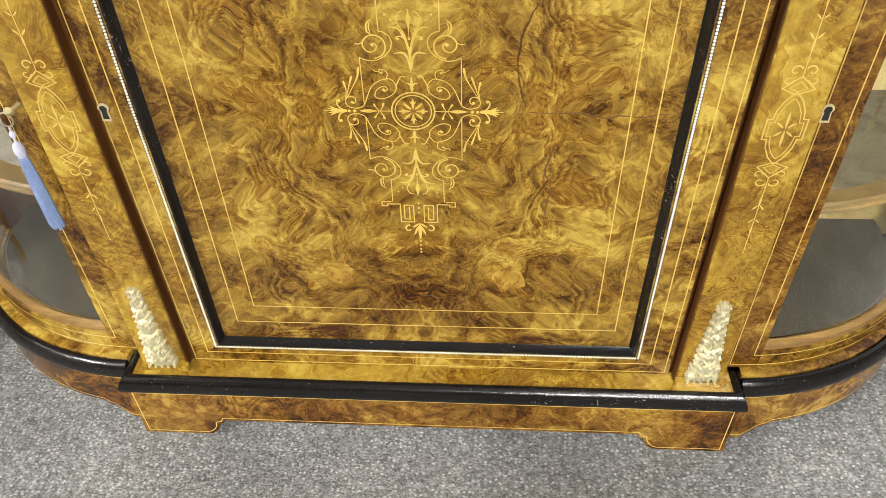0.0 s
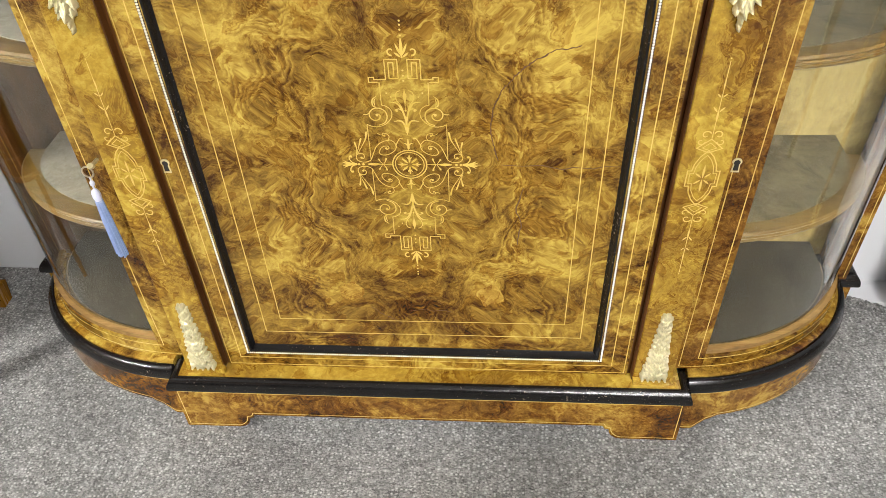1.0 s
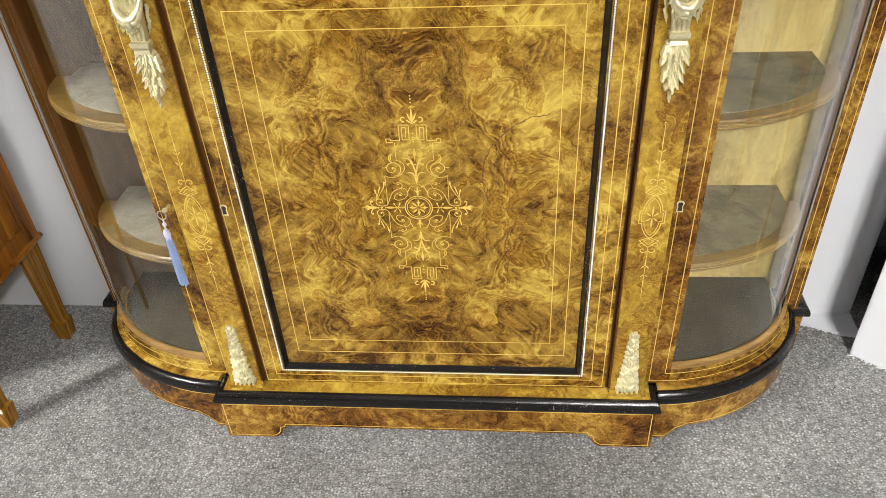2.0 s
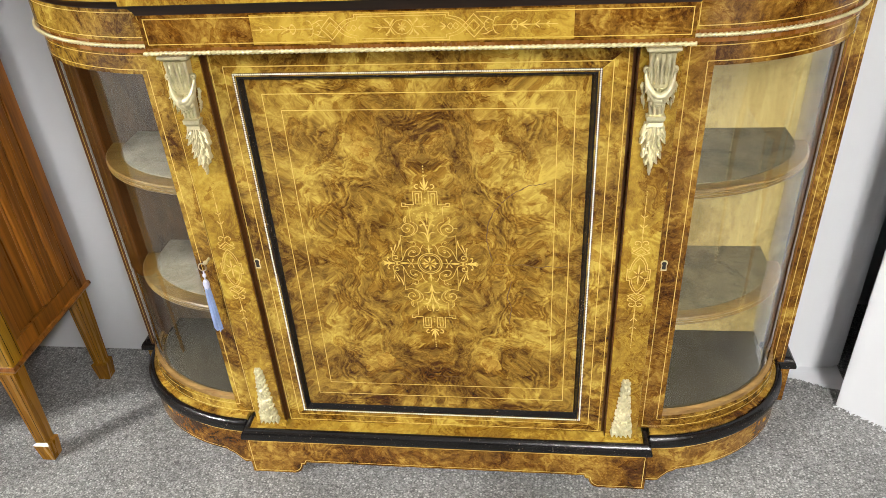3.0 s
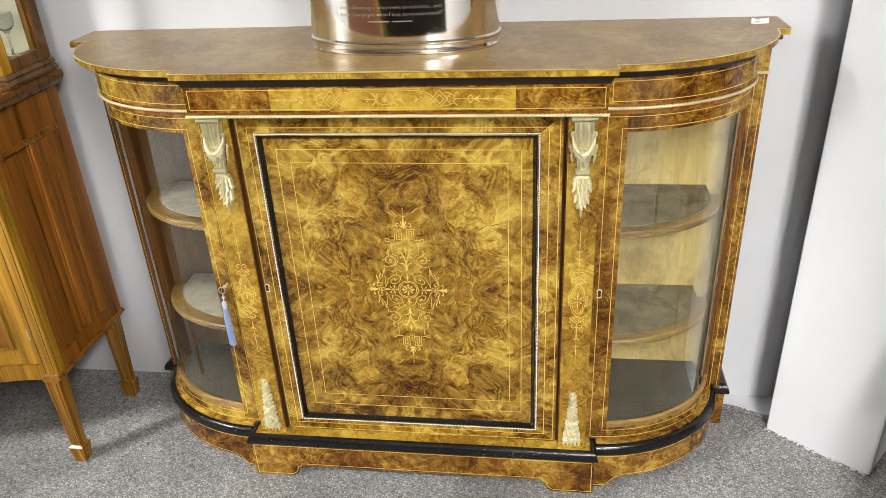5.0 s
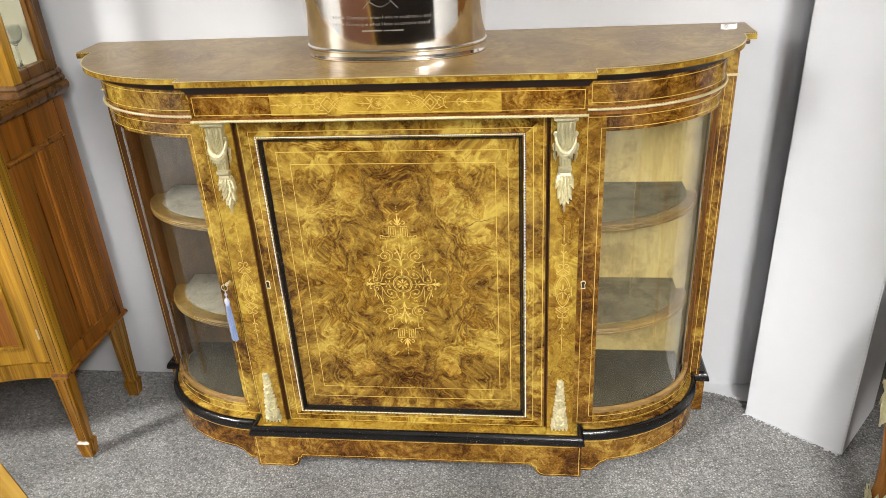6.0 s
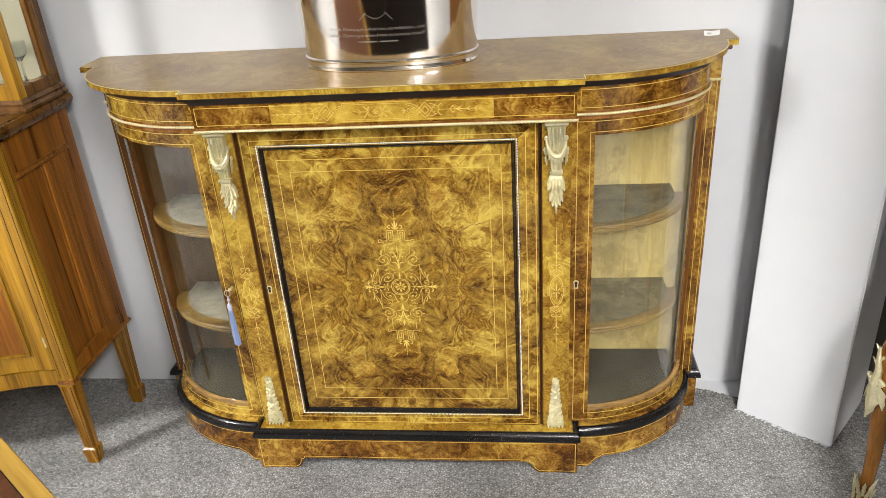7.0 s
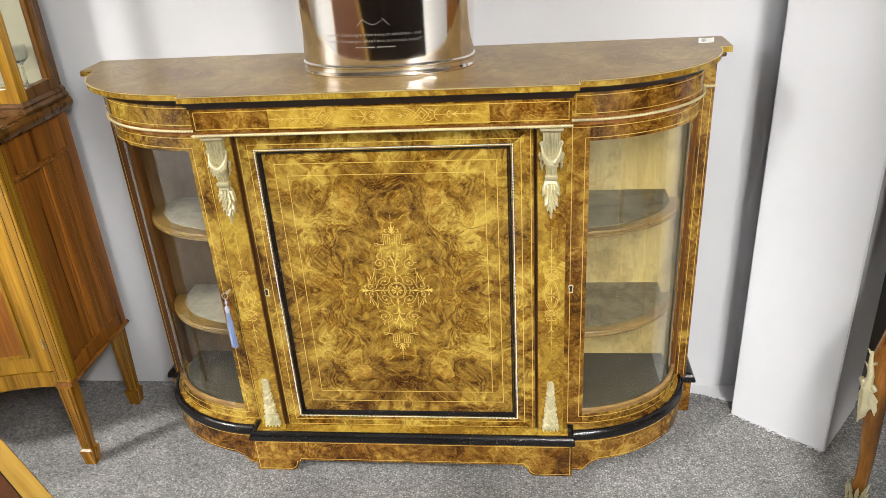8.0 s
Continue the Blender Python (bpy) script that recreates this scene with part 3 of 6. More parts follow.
def bracket(inset=0.0):
    """Outline (x, z) of the front plinth, right half reversed onto the left."""
    i = inset
    half = [(PX - i, PZ - i), (PX - i, i), (0.335 + i * 0.6, i)]
    for k in range(7):
        t = math.pi / 2 * k / 6
        half.append((0.335 - 0.022 * math.sin(t) + i * 0.5, i * 0.9 + 0.026 * (1 - math.cos(t))))
    half += [(0.305 + i * 0.4, 0.028 + i), (0.302 + i * 0.3, 0.036 + i)]
    return half + [(-x, z) for x, z in half[::-1]]


plinth = part("plinth", prism(bmesh.new(), bracket(), lambda p: (p[0], PY, p[1]), lambda p: (p[0], PY + 0.022, p[1])), burr_dark, credenza,
              "burr walnut plinth with shaped bracket feet")
bm = bmesh.new()
ribbon(bm, [(x, PY - LIFT, z) for x, z in bracket(0.006)], (0, -1, 0), 0.0013, closed=True)
inlaid_lines("stringing", bm, boxwood, plinth, "fine boxwood stringing")
for sx in (1, -1):
    part("plinth_return", a_box(*sorted((sx * (PX - 0.022), sx * PX)), PY + 0.022, 0.0, 0.0, PZ), burr_wood, credenza)
    path = along(end_curve(0.32, 0.255), 0, 9, 0.01)
    ns, bm, total = mitre(path), bmesh.new(), length(path)
    rings, run, low = [], 0.0, []
    for i, (p, n) in enumerate(zip(path, ns)):
        run += (Vector(p) - Vector(path[i - 1])).length if i else 0
        s = min(run, total - run)
        low.append(0.0 if s < 0.035 else 0.026 * min(1, (s - 0.035) / 0.02) ** 0.6 + (0.006 if s > 0.06 else 0))
        rings.append([bm.verts.new((sx * (p[0] - n.x * o), p[1] - n.y * o, z)) for o, z in ((0, low[-1]), (0, PZ), (0.02, PZ), (0.02, low[-1]))])
    for a, b in zip(rings, rings[1:]):
        for j in range(4):
            bm.faces.new((a[j], a[(j + 1) % 4], b[(j + 1) % 4], b[j]))
    bm.faces.new(rings[0])
    bm.faces.new(rings[-1][::-1])
    curved = part("curved_plinth", bm, burr_dark, credenza, smooth=40)
    bm = bmesh.new()
    curve_line(bm, path, PZ - 0.006, sx)
    ribbon(bm, [(sx * (p[0] + n.x * LIFT), p[1] + n.y * LIFT, z + 0.006) for p, n, z in zip(path, ns, low)], [(sx * n.x, n.y, 0) for n in ns], 0.0012)
    inlaid_lines("stringing", bm, boxwood, curved)
    part("plinth_end", a_box(*sorted((sx * 0.735, sx * 0.783)), YC + 0.002, 0.345, 0, PZ, bev=0.001), burr_dark, credenza)

# ebonised base moulding
ovolo = [(-0.03, 0.1045), (0.0025, 0.1045), (0.0060, 0.1065)] + [(0.0070 - 0.0140 * (1 - math.cos(t)), 0.1095 + 0.0215 * math.sin(t)) for t in (math.pi / 2 * k / 8 for k in range(9))] + [(-0.009, 0.1300), (-0.0105, 0.127), (-0.0105, 0.118), (-0.03, 0.118)]
front_path = [(-PX, 0.0), (-PX, PY), (PX, PY), (PX, 0.0)]
part("base_moulding", sweep(bmesh.new(), front_path, ovolo), ebony, credenza, "chipped ebonised base moulding", smooth=30)
for sx in (1, -1):
    part("curved_base_moulding", sweep(bmesh.new(), along(end_curve(0.32, 0.255), 0.004, 9, 0.01), ovolo, sx), ebony, credenza, smooth=30)
    part("end_base_moulding", sweep(bmesh.new(), [(0.72, YC), (0.786, YC), (0.786, 0.345)], ovolo, sx), ebony, credenza, smooth=30)
    part("curved_ledge", sweep(bmesh.new(), along(end_curve(0.32, 0.255), 0.004, 9, 0.01), [(-0.045, 0.112), (-0.0100, 0.112), (-0.0100, 0.1325), (-0.012, 0.1335), (-0.045, 0.1335)], sx), burr_wood, credenza, smooth=30)
    part("end_base_cap", a_box(*sorted((sx * 0.725, sx * 0.779)), YC + 0.004, 0.345, 0.101, 0.1345, bev=0.002), ebony, credenza)

# body floor, ledge and carcase
part("ledge", a_box(-0.4185, 0.4185, -0.034, 0.06, 0.119, 0.1275), burr_light, credenza, "golden walnut ledge under the door")
part("carcase", a_box(-0.40, 0.40, 0.03, 0.335, 0.09, 0.972), walnut, credenza)
part("back_panel", a_box(-0.745, 0.745, 0.336, 0.344, 0.05, 1.03), walnut, credenza)

# central door
DZ0, DZ1, DX, DY = 0.1285, 0.957, 0.334, -0.0075
PNL = 0.001
door = None
BX, BZ0, BZ1, SHIFT = 0.2925, 0.1620, 0.9160, -0.004
for corners in (((-DX, DZ0), (DX, DZ0), (BX - 0.004, BZ0 + 0.004), (-BX + 0.004, BZ0 + 0.004)), ((DX, DZ0), (DX, DZ1), (BX - 0.004, BZ1 - 0.004), (BX - 0.004, BZ0 + 0.004)),
                ((DX, DZ1), (-DX, DZ1), (-BX + 0.004, BZ1 - 0.004), (BX - 0.004, BZ1 - 0.004)), ((-DX, DZ1), (-DX, DZ0), (-BX + 0.004, BZ0 + 0.004), (-BX + 0.004, BZ1 - 0.004))):
    bm = prism(bmesh.new(), corners, lambda p: (p[0] + (SHIFT if abs(p[0]) < 0.3 else 0), DY, p[1]), lambda p: (p[0] + (SHIFT if abs(p[0]) < 0.3 else 0), 0.026, p[1]))
    if door is None:
        door = part("door", bm, burr_wood, credenza, "burr walnut door with a quarter-matched panel")
    else:
        part("door_rail" if corners[0][1] == corners[1][1] else "door_stile", bm, burr_wood, door)
part("door_panel", a_box(-0.2945, 0.285, PNL, 0.024, 0.168, 0.906), burr_panel, door, "book-matched burr walnut panel, swirling dark figure")
cove = [(0.0, 0.003), (0.0015, -0.0005), (0.004, 0.0), (0.006, 0.004), (0.0082, 0.0075), (0.010, 0.0095), (0.0105, 0.018), (0.0, 0.018)]
bm = bmesh.new()
loop = [(-BX + 0.003, BZ0 + 0.003), (BX - 0.003, BZ0 + 0.003), (BX - 0.003, BZ1 - 0.003), (-BX + 0.003, BZ1 - 0.003)]
rings = []
for (x, z), (dx, dz) in zip(loop, ((1, 1), (-1, 1), (-1, -1), (1, -1))):
    rings.append([bm.verts.new((x + SHIFT + dx * o, y + DY - 0.0012, z + dz * o)) for o, y in cove])
for i in range(4):
    a, b = rings[i], rings[(i + 1) % 4]
    for j in range(len(cove)):
        bm.faces.new((a[j], a[(j + 1) % len(cove)], b[(j + 1) % len(cove)], b[j]))
part("panel_moulding", bm, ebony, door, "ebonised hollow moulding round the panel", smooth=30)
bm = bmesh.new()
XA, XB = SHIFT - BX, SHIFT + BX
for x0, x1, z0, z1 in ((XA - 0.002, XB + 0.002, BZ0 - 0.002, BZ0 + 0.002), (XA - 0.002, XB + 0.002, BZ1 - 0.002, BZ1 + 0.002), (XA - 0.002, XA + 0.002, BZ0 + 0.002, BZ1 - 0.002), (XB - 0.002, XB + 0.002, BZ0 + 0.002, BZ1 - 0.002)):
    box(bm, x0, x1, DY - 0.0003, DY + 0.004, z0, z1)
part("bead_backing", bm, ebony, door)
bm = bmesh.new()
for a, b in (((XA, BZ0), (XB, BZ0)), ((XB, BZ0), (XB, BZ1)), ((XB, BZ1), (XA, BZ1)), ((XA, BZ1), (XA, BZ0))):
    pearls(bm, [(a[0], DY - 0.0003, a[1]), (b[0], DY - 0.0003, b[1])], 0.0017, 0.0037)
part("bead_moulding", bm, bead_gilt, door, "gilt pearl-bead moulding")
bm = bmesh.new()
flat_line(bm, -0.3315, 0.3285, 0.1335, 0.9530, DY, 0.0014)
flat_line(bm, -0.311, 0.307, 0.1505, 0.9295, DY, 0.0014)
inlaid_lines("frame_stringing", bm, boxwood, door, "boxwood stringing lines")
bm = bmesh.new()
flat_line(bm, -0.258, 0.2525, 0.2075, 0.879, PNL, 0.0014)
flat_line(bm, -0.2295, 0.225, 0.239, 0.850, PNL, 0.0012)
inlaid_lines("panel_stringing", bm, boxwood, door, "boxwood stringing lines")

# light patches let into the panel's figure
for px, pz, pw, ph in ((-0.103, 0.778, 0.040, 0.036), (0.103, 0.789, 0.040, 0.060), (-0.105, 0.303, 0.040, 0.044), (0.106, 0.300, 0.044, 0.050)):
    n = 14
    edge = [(px + pw / 2 * random.uniform(0.6, 1.2) * math.cos(2 * math.pi * k / n), pz + ph / 2 * random.uniform(0.6, 1.2) * math.sin(2 * math.pi * k / n)) for k in range(n)]
    part("veneer_patch", prism(bmesh.new(), edge, lambda p: (p[0], PNL - 0.00015, p[1]), lambda p: (p[0], PNL + 0.001, p[1])), burr_patch, door, "pale patch of veneer let into the figure")


def hair_crack(x0, z0, x1, z1, width, seed):
    """A dark wandering crack in the veneer."""
    rnd, n = random.Random(seed), 12
    d = Vector((x1 - x0, z1 - z0))
    side, off, pts = Vector((-d.y, d.x)).normalized(), 0.0, []
    for k in range(n + 1):
        off = 0.75 * off + rnd.uniform(-0.004, 0.004) * min(1, d.length / 0.1)
        p = Vector((x0, z0)) + d * k / n + side * off * math.sin(math.pi * k / n) ** 0.5
        pts.append((p.x, PNL - 0.0003, p.y))
    part("hair_crack", ribbon(bmesh.new(), pts, (0, -1, 0), width, taper=lambda f: 0.35 + 0.65 * rnd.random() * math.sin(math.pi * (0.1 + 0.8 * f))), dark_walnut, door, "dark crack in the veneer")


CRACK = ((0.210, 0.715), (0.181, 0.710), (0.156, 0.695), (0.133, 0.675), (0.117, 0.652), (0.108, 0.629), (0.106, 0.604), (0.109, 0.578), (0.116, 0.552))
for k, (a, b) in enumerate(zip(CRACK, CRACK[1:])):
    hair_crack(*a, *b, 0.0022 + 0.0003 * (k % 3), 20 + k)
hair_crack(0.120, 0.5455, 0.281, 0.5440, 0.0020, 3)
hair_crack(0.151, 0.508, 0.146, 0.405, 0.0024, 4)
hair_crack(-0.02, 0.262, 0.05, 0.262, 0.0014, 5)
hair_crack(-0.08, 0.270, -0.03, 0.232, 0.0014, 6)


# marquetry, drawn in its own (across, up) plane and laid on a face
class Inlay:
    def __init__(self, cx, cz, y, scale=1.0):
        self.bm, self.c, self.y, self.scale, self.k = bmesh.new(), (cx, cz), y, scale, 0

    def at(self, u, v):
        return (self.c[0] + u * self.scale, self.y - LIFT - 0.00002 * (self.k % 20), self.c[1] + v * self.scale)

    def line(self, pts, width=0.0011, closed=False, taper=None, mirror=(1, 1)):
        self.k += 1
        ribbon(self.bm, [self.at(mirror[0] * u, mirror[1] * v) for u, v in pts], (0, -1, 0), width * max(0.8, self.scale), closed, taper)

    def ring(self, u, v, r, width=0.0011, n=40):
        self.line([(u + r * math.cos(2 * math.pi * k / n), v + r * math.sin(2 * math.pi * k / n)) for k in range(n)], width, True)

    def leaf(self, u, v, angle, long, wide, mirror=(1, 1)):
        a = radians(angle)
        self.line([(u + long * f * math.cos(a), v + long * f * math.sin(a)) for f in (k / 6 for k in range(7))], wide, False,
                  lambda f: 0.12 + math.sin(math.pi * min(1, f * 0.97 + 0.02)) ** 0.8, mirror)

    def dot(self, u, v, r, mirror=(1, 1)):
        self.k += 1
        self.bm.faces.new([self.bm.verts.new(self.at(mirror[0] * (u + r * math.cos(math.pi / 4 * k)), mirror[1] * (v + r * math.sin(math.pi / 4 * k)))) for k in range(8)])

    def poly(self, pts, mirror=(1, 1)):
        self.k += 1
        self.bm.faces.new([self.bm.verts.new(self.at(mirror[0] * u, mirror[1] * v)) for u, v in pts])

    def spiral(self, u, v, r0, r1, a0, a1, width=0.0011, mirror=(1, 1), stretch=1.0):
        n = max(10, int(abs(a1 - a0) / 12))
        self.line([(u + stretch * (r0 + (r1 - r0) * f) * math.cos(radians(a0 + (a1 - a0) * f)), v + (r0 + (r1 - r0) * f) * math.sin(radians(a0 + (a1 - a0) * f)))
                   for f in (k / n for k in range(n + 1))], width, False, lambda f: 1.35 - 0.6 * f, mirror)


QUAD = ((1, 1), (-1, 1), (1, -1), (-1, -1))
ink_in = Inlay(0.0, 0.5455, PNL)
ink_in.ring(0, 0, 0.0225, 0.0016)
ink_in.ring(0, 0, 0.0190, 0.0011)
for k in range(8):
    ink_in.leaf(0.003 * math.cos(math.pi / 4 * k), 0.003 * math.sin(math.pi / 4 * k), 45 * k, 0.0125 if k % 2 == 0 else 0.0105, 0.0026)
    if k % 2:
        ink_in.dot(0.0125 * math.cos(math.pi / 4 * k), 0.0125 * math.sin(math.pi / 4 * k), 0.0011)
    else:
        for d in (-32, 32):
            ink_in.leaf(0.007 * math.cos(math.pi / 4 * k), 0.007 * math.sin(math.pi / 4 * k), 45 * k + d, 0.006, 0.0014)
def bend(*pts, n=6, k=0.0002):
    """A smooth line through points of the drawing, given in units of k."""
    p = [Vector(q) * k for q in pts]
    p = [2 * p[0] - p[1], *p, 2 * p[-1] - p[-2]]
    out = []
    for i in range(1, len(p) - 2):
        for j in range(n):
            t = j / n
            q = 0.5 * (2 * p[i] + (p[i + 1] - p[i - 1]) * t + (2 * p[i - 1] - 5 * p[i] + 4 * p[i + 1] - p[i + 2]) * t * t + (3 * p[i] - p[i - 1] - 3 * p[i + 1] + p[i + 2]) * t ** 3)
            out.append((q.x, q.y))
    return out + [tuple(p[-2])]


def club(f):
    return 0.22 + 0.78 * max(0.0, f) ** 2.2 * min(1.0, (1.02 - f) * 9)


def petal(f):
    return 0.15 + 0.85 * math.sin(math.pi * min(1.0, 0.04 + 0.93 * f)) ** 0.9


for sx in (1, -1):
    m = (sx, 1)
    # side sprays
    ink_in.line(bend((112, 0), (170, 0), (205, 0)), 0.0010, mirror=m)
    ink_in.line(bend((195, 0), (235, 0), (278, 0)), 0.0042, mirror=m, taper=petal)
    for s in (1, -1):
        q = (sx, s)
        ink_in.line(bend((172, 2), (160, 24), (152, 50)), 0.0034, mirror=q, taper=club)
        ink_in.line(bend((180, 2), (194, 24), (206, 44)), 0.0030, mirror=q, taper=club)
        ink_in.line(bend((352, 3), (378, 12), (394, 32), (398, 52), (390, 66), (378, 62)), 0.0016, mirror=q)
        ink_in.dot(0.0770, 0.0118, 0.0015, q)
        ink_in.line(bend((355, 2), (390, 6), (416, 14), (438, 28)), 0.0022, mirror=q, taper=petal)
        ink_in.line(bend((392, 2), (415, 6), (448, 14)), 0.0020, mirror=q, taper=petal)
    ink_in.line(bend((348, 0), (400, 0), (470, 0)), 0.0024, mirror=m, taper=lambda f: 1.1 - 0.9 * f)
    ink_in.dot(0.0616, 0, 0.0018, m)
    ink_in.dot(0.0674, 0, 0.0018, m)
for q in QUAD:
    # outline, three clubs, and the inner tendrils
    ink_in.line(bend((253, 310), (253, 180), (253, 40)), 0.0010, mirror=q)
    ink_in.line(bend((343, 74), (300, 150), (275, 200), (264, 256)), 0.0032, mirror=q, taper=club)
    ink_in.line(bend((344, 78), (325, 140), (303, 208)), 0.0030, mirror=q, taper=club)
    ink_in.line(bend((347, 78), (340, 125), (350, 178)), 0.0030, mirror=q, taper=club)
    ink_in.line(bend((122, 192), (168, 178), (208, 143), (233, 88), (253, 38), (278, 21), (308, 18), (338, 28), (350, 53), (340, 80), (313, 86), (296, 73), (300, 50), (316, 46)), 0.0011, mirror=q)
    ink_in.dot(0.0630, 0.0106, 0.0017, q)
    ink_in.line(bend((122, 194), (100, 183), (82, 158), (80, 133), (98, 103), (138, 78), (178, 76), (193, 93), (183, 123), (158, 143), (133, 143), (128, 128), (143, 116)), 0.0011, mirror=q)
    ink_in.dot(0.0292, 0.0252, 0.0018, q)
    ink_in.line(bend((33, 203), (53, 203), (68, 178), (84, 142)), 0.0013, mirror=q)
    ink_in.line(bend((128, 190), (120, 218), (133, 238), (158, 243), (160, 228), (148, 220)), 0.0010, mirror=q)
    ink_in.dot(0.0300, 0.0450, 0.0014, q)
    ink_in.line(bend((163, 230), (178, 232), (193, 243)), 0.0009, mirror=q)
    ink_in.line(bend((253, 310), (223, 296), (178, 293), (133, 313), (100, 348), (88, 388), (98, 423), (128, 446), (148, 450)), 0.0011, mirror=q)
    ink_in.line(bend((178, 303), (138, 323), (120, 363), (128, 403), (158, 426), (198, 426), (228, 398), (228, 363), (203, 340), (173, 348), (163, 373), (178, 386), (193, 378)), 0.0015, mirror=q)
    ink_in.dot(0.0366, 0.0752, 0.0016, q)
    ink_in.line(bend((228, 393), (248, 383), (270, 383)), 0.0011, mirror=q)
    ink_in.line(bend((178, 428), (203, 448), (203, 488), (178, 513)), 0.0017, mirror=q, taper=petal)
    ink_in.line(bend((188, 438), (193, 470), (186, 498)), 0.0013, mirror=q, taper=petal)
    ink_in.line([(0.0296, 0.0900), (0.0298, 0.122)], 0.0011, mirror=q)
    # upright anthemion between the scrolls
    if q[0] > 0:
        ink_in.line(bend((0, 118), (0, 145), (0, 203)), 0.0032, mirror=q, taper=petal)
        ink_in.dot(0, 0.0266, 0.0019, q)
        ink_in.line(bend((0, 234), (0, 290), (0, 368)), 0.0032, mirror=q, taper=petal)
        ink_in.line(bend((0, 410), (0, 500), (0, 563)), 0.0052, mirror=q, taper=lambda f: 0.1 + 0.9 * max(0, 1 - abs(f - 0.6) / 0.4) ** 1.3)
        ink_in.dot(0, 0.0822, 0.0014, q)
    ink_in.line(bend((3, 145), (14, 163), (30, 168)), 0.0018, mirror=q, taper=petal)
    ink_in.line(bend((5, 248), (14, 308), (36, 336), (80, 333)), 0.0024, mirror=q, taper=petal)
    ink_in.line(bend((4, 330), (12, 398), (28, 448), (48, 478), (58, 513), (46, 543), (26, 553)), 0.0011, mirror=q)
    ink_in.line(bend((6, 338), (20, 408), (52, 463), (100, 473)), 0.0022, mirror=q, taper=petal)
    ink_in.line(bend((4, 360), (14, 398), (38, 423), (64, 418), (62, 408)), 0.0014, mirror=q)
    ink_in.dot(0.0112, 0.0820, 0.0015, q)
    ink_in.dot(0.0222, 0.1072, 0.0011, q)
    ink_in.dot(0.0170, 0.1016, 0.0011, q)
    # key pattern and finial
    ink_in.line([(0.0315, 0.122), (0.0425, 0.122), (0.0425, 0.1285), (0.0360, 0.1285), (0.0360, 0.1255), (0.0215, 0.1255), (0.0215, 0.1525), (0.0060, 0.1525), (0.0060, 0.1270)], 0.0013, mirror=q)
    ink_in.line([(0.0060, 0.1270), (0.0170, 0.1270), (0.0170, 0.1480), (0.0110, 0.1480), (0.0110, 0.1300)], 0.0013, mirror=q)
    ink_in.leaf(0.001, 0.155, 40, 0.010, 0.0024, q)
    ink_in.spiral(0.0125, 0.1630, 0.0055, 0.0020, -100, 150, 0.0017, q)
    ink_in.leaf(0.001, 0.158, 68, 0.016, 0.0024, q)
for s in (1, -1):
    m = (1, s)
    ink_in.leaf(0, 0.154, 90, 0.026, 0.0036, m)
    for v in (0.124, 0.131, 0.138, 0.183, 0.190, 0.196, 0.201):
        ink_in.dot(0, v, 0.0013, m)
part("marquetry", ink_in.bm, boxwood, door, "boxwood marquetry of scrolls and leaves round a rosette")


def keyhole(x, y, z, parent):
    bm = bmesh.new()
    outline = [(0.0042 * math.cos(a), 0.0042 * math.sin(a) + 0.004) for a in (math.pi * k / 8 - math.pi * 0.25 for k in range(13))] + [(-0.0036, -0.0085), (0.0036, -0.0085)]
    ring = [bm.verts.new((x + u * 1.45, y - 0.0014, z + v * 1.3)) for u, v in outline]
    inner = [bm.verts.new((x + u, y - 0.0014, z + v)) for u, v in outline]
    backs = [bm.verts.new((x + u * 1.45, y + 0.001, z + v * 1.3)) for u, v in outline]
    n = len(outline)
    for i in range(n):
        j = (i + 1) % n
        bm.faces.new((ring[i], ring[j], inner[j], inner[i]))
        bm.faces.new((ring[i], backs[i], backs[j], ring[j]))
    part("escutcheon", bm, pale_gilt, parent, "small brass keyhole surround")
    # A solid near-black plug stands in for the unlit inside of the lock.
    return part("hole", prism(bmesh.new(), outline, lambda p: (x + p[0], y - 0.0009, z + p[1]), lambda p: (x + p[0], y + 0.001, z + p[1])), shadow_hole, parent)


keyhole(-0.3275, DY, 0.546, door)


# pilasters with their marquetry and mounts
PIL = -0.019


def pilaster_inlay(cx, cz, y):
    k = Inlay(cx, cz, y)
    for s in (1, -1):
        m = (1, s)
        for sx in (1, -1):
            q = (sx, s)
            k.line([(0.0, 0.043), (0.008, 0.034), (0.0135, 0.022), (0.0150, 0.012), (0.0200, 0.012), (0.0200, 0.0)], 0.0015, mirror=q)
            k.line([(0.0, 0.036), (0.006, 0.029), (0.0105, 0.019), (0.0120, 0.008), (0.0165, 0.008), (0.0165, 0.0)], 0.0010, mirror=q)
            k.leaf(0.002, 0.002, 40, 0.010, 0.0022, q)
            k.spiral(0.0075, 0.0660, 0.0060, 0.0020, 160, -140, 0.0014, q)
            k.spiral(0.0120, 0.0560, 0.0050, 0.0016, 180, 480, 0.0012, q)
            k.leaf(0.001, 0.098, 50, 0.009, 0.0018, q)
            k.leaf(0.001, 0.118, 45, 0.007, 0.0015, q)
        k.line([(0, 0.040), (0.0155, 0.0465), (0, 0.060), (-0.0155, 0.0465)], 0.0014, True, mirror=m)
        k.line([(0, 0.0435), (0.0085, 0.0470), (0, 0.0545), (-0.0085, 0.0470)], 0.0010, True, mirror=m)
        k.leaf(0, 0.001, 90, 0.020, 0.0026, m)
        k.line([(0, 0.060), (0, 0.165)], 0.0009, mirror=m)
        k.leaf(0, 0.085, 90, 0.016, 0.0022, m)
        k.leaf(0, 0.128, 90, 0.014, 0.0018, m)
        k.dot(0, 0.168, 0.0010, m)
    return k.bm


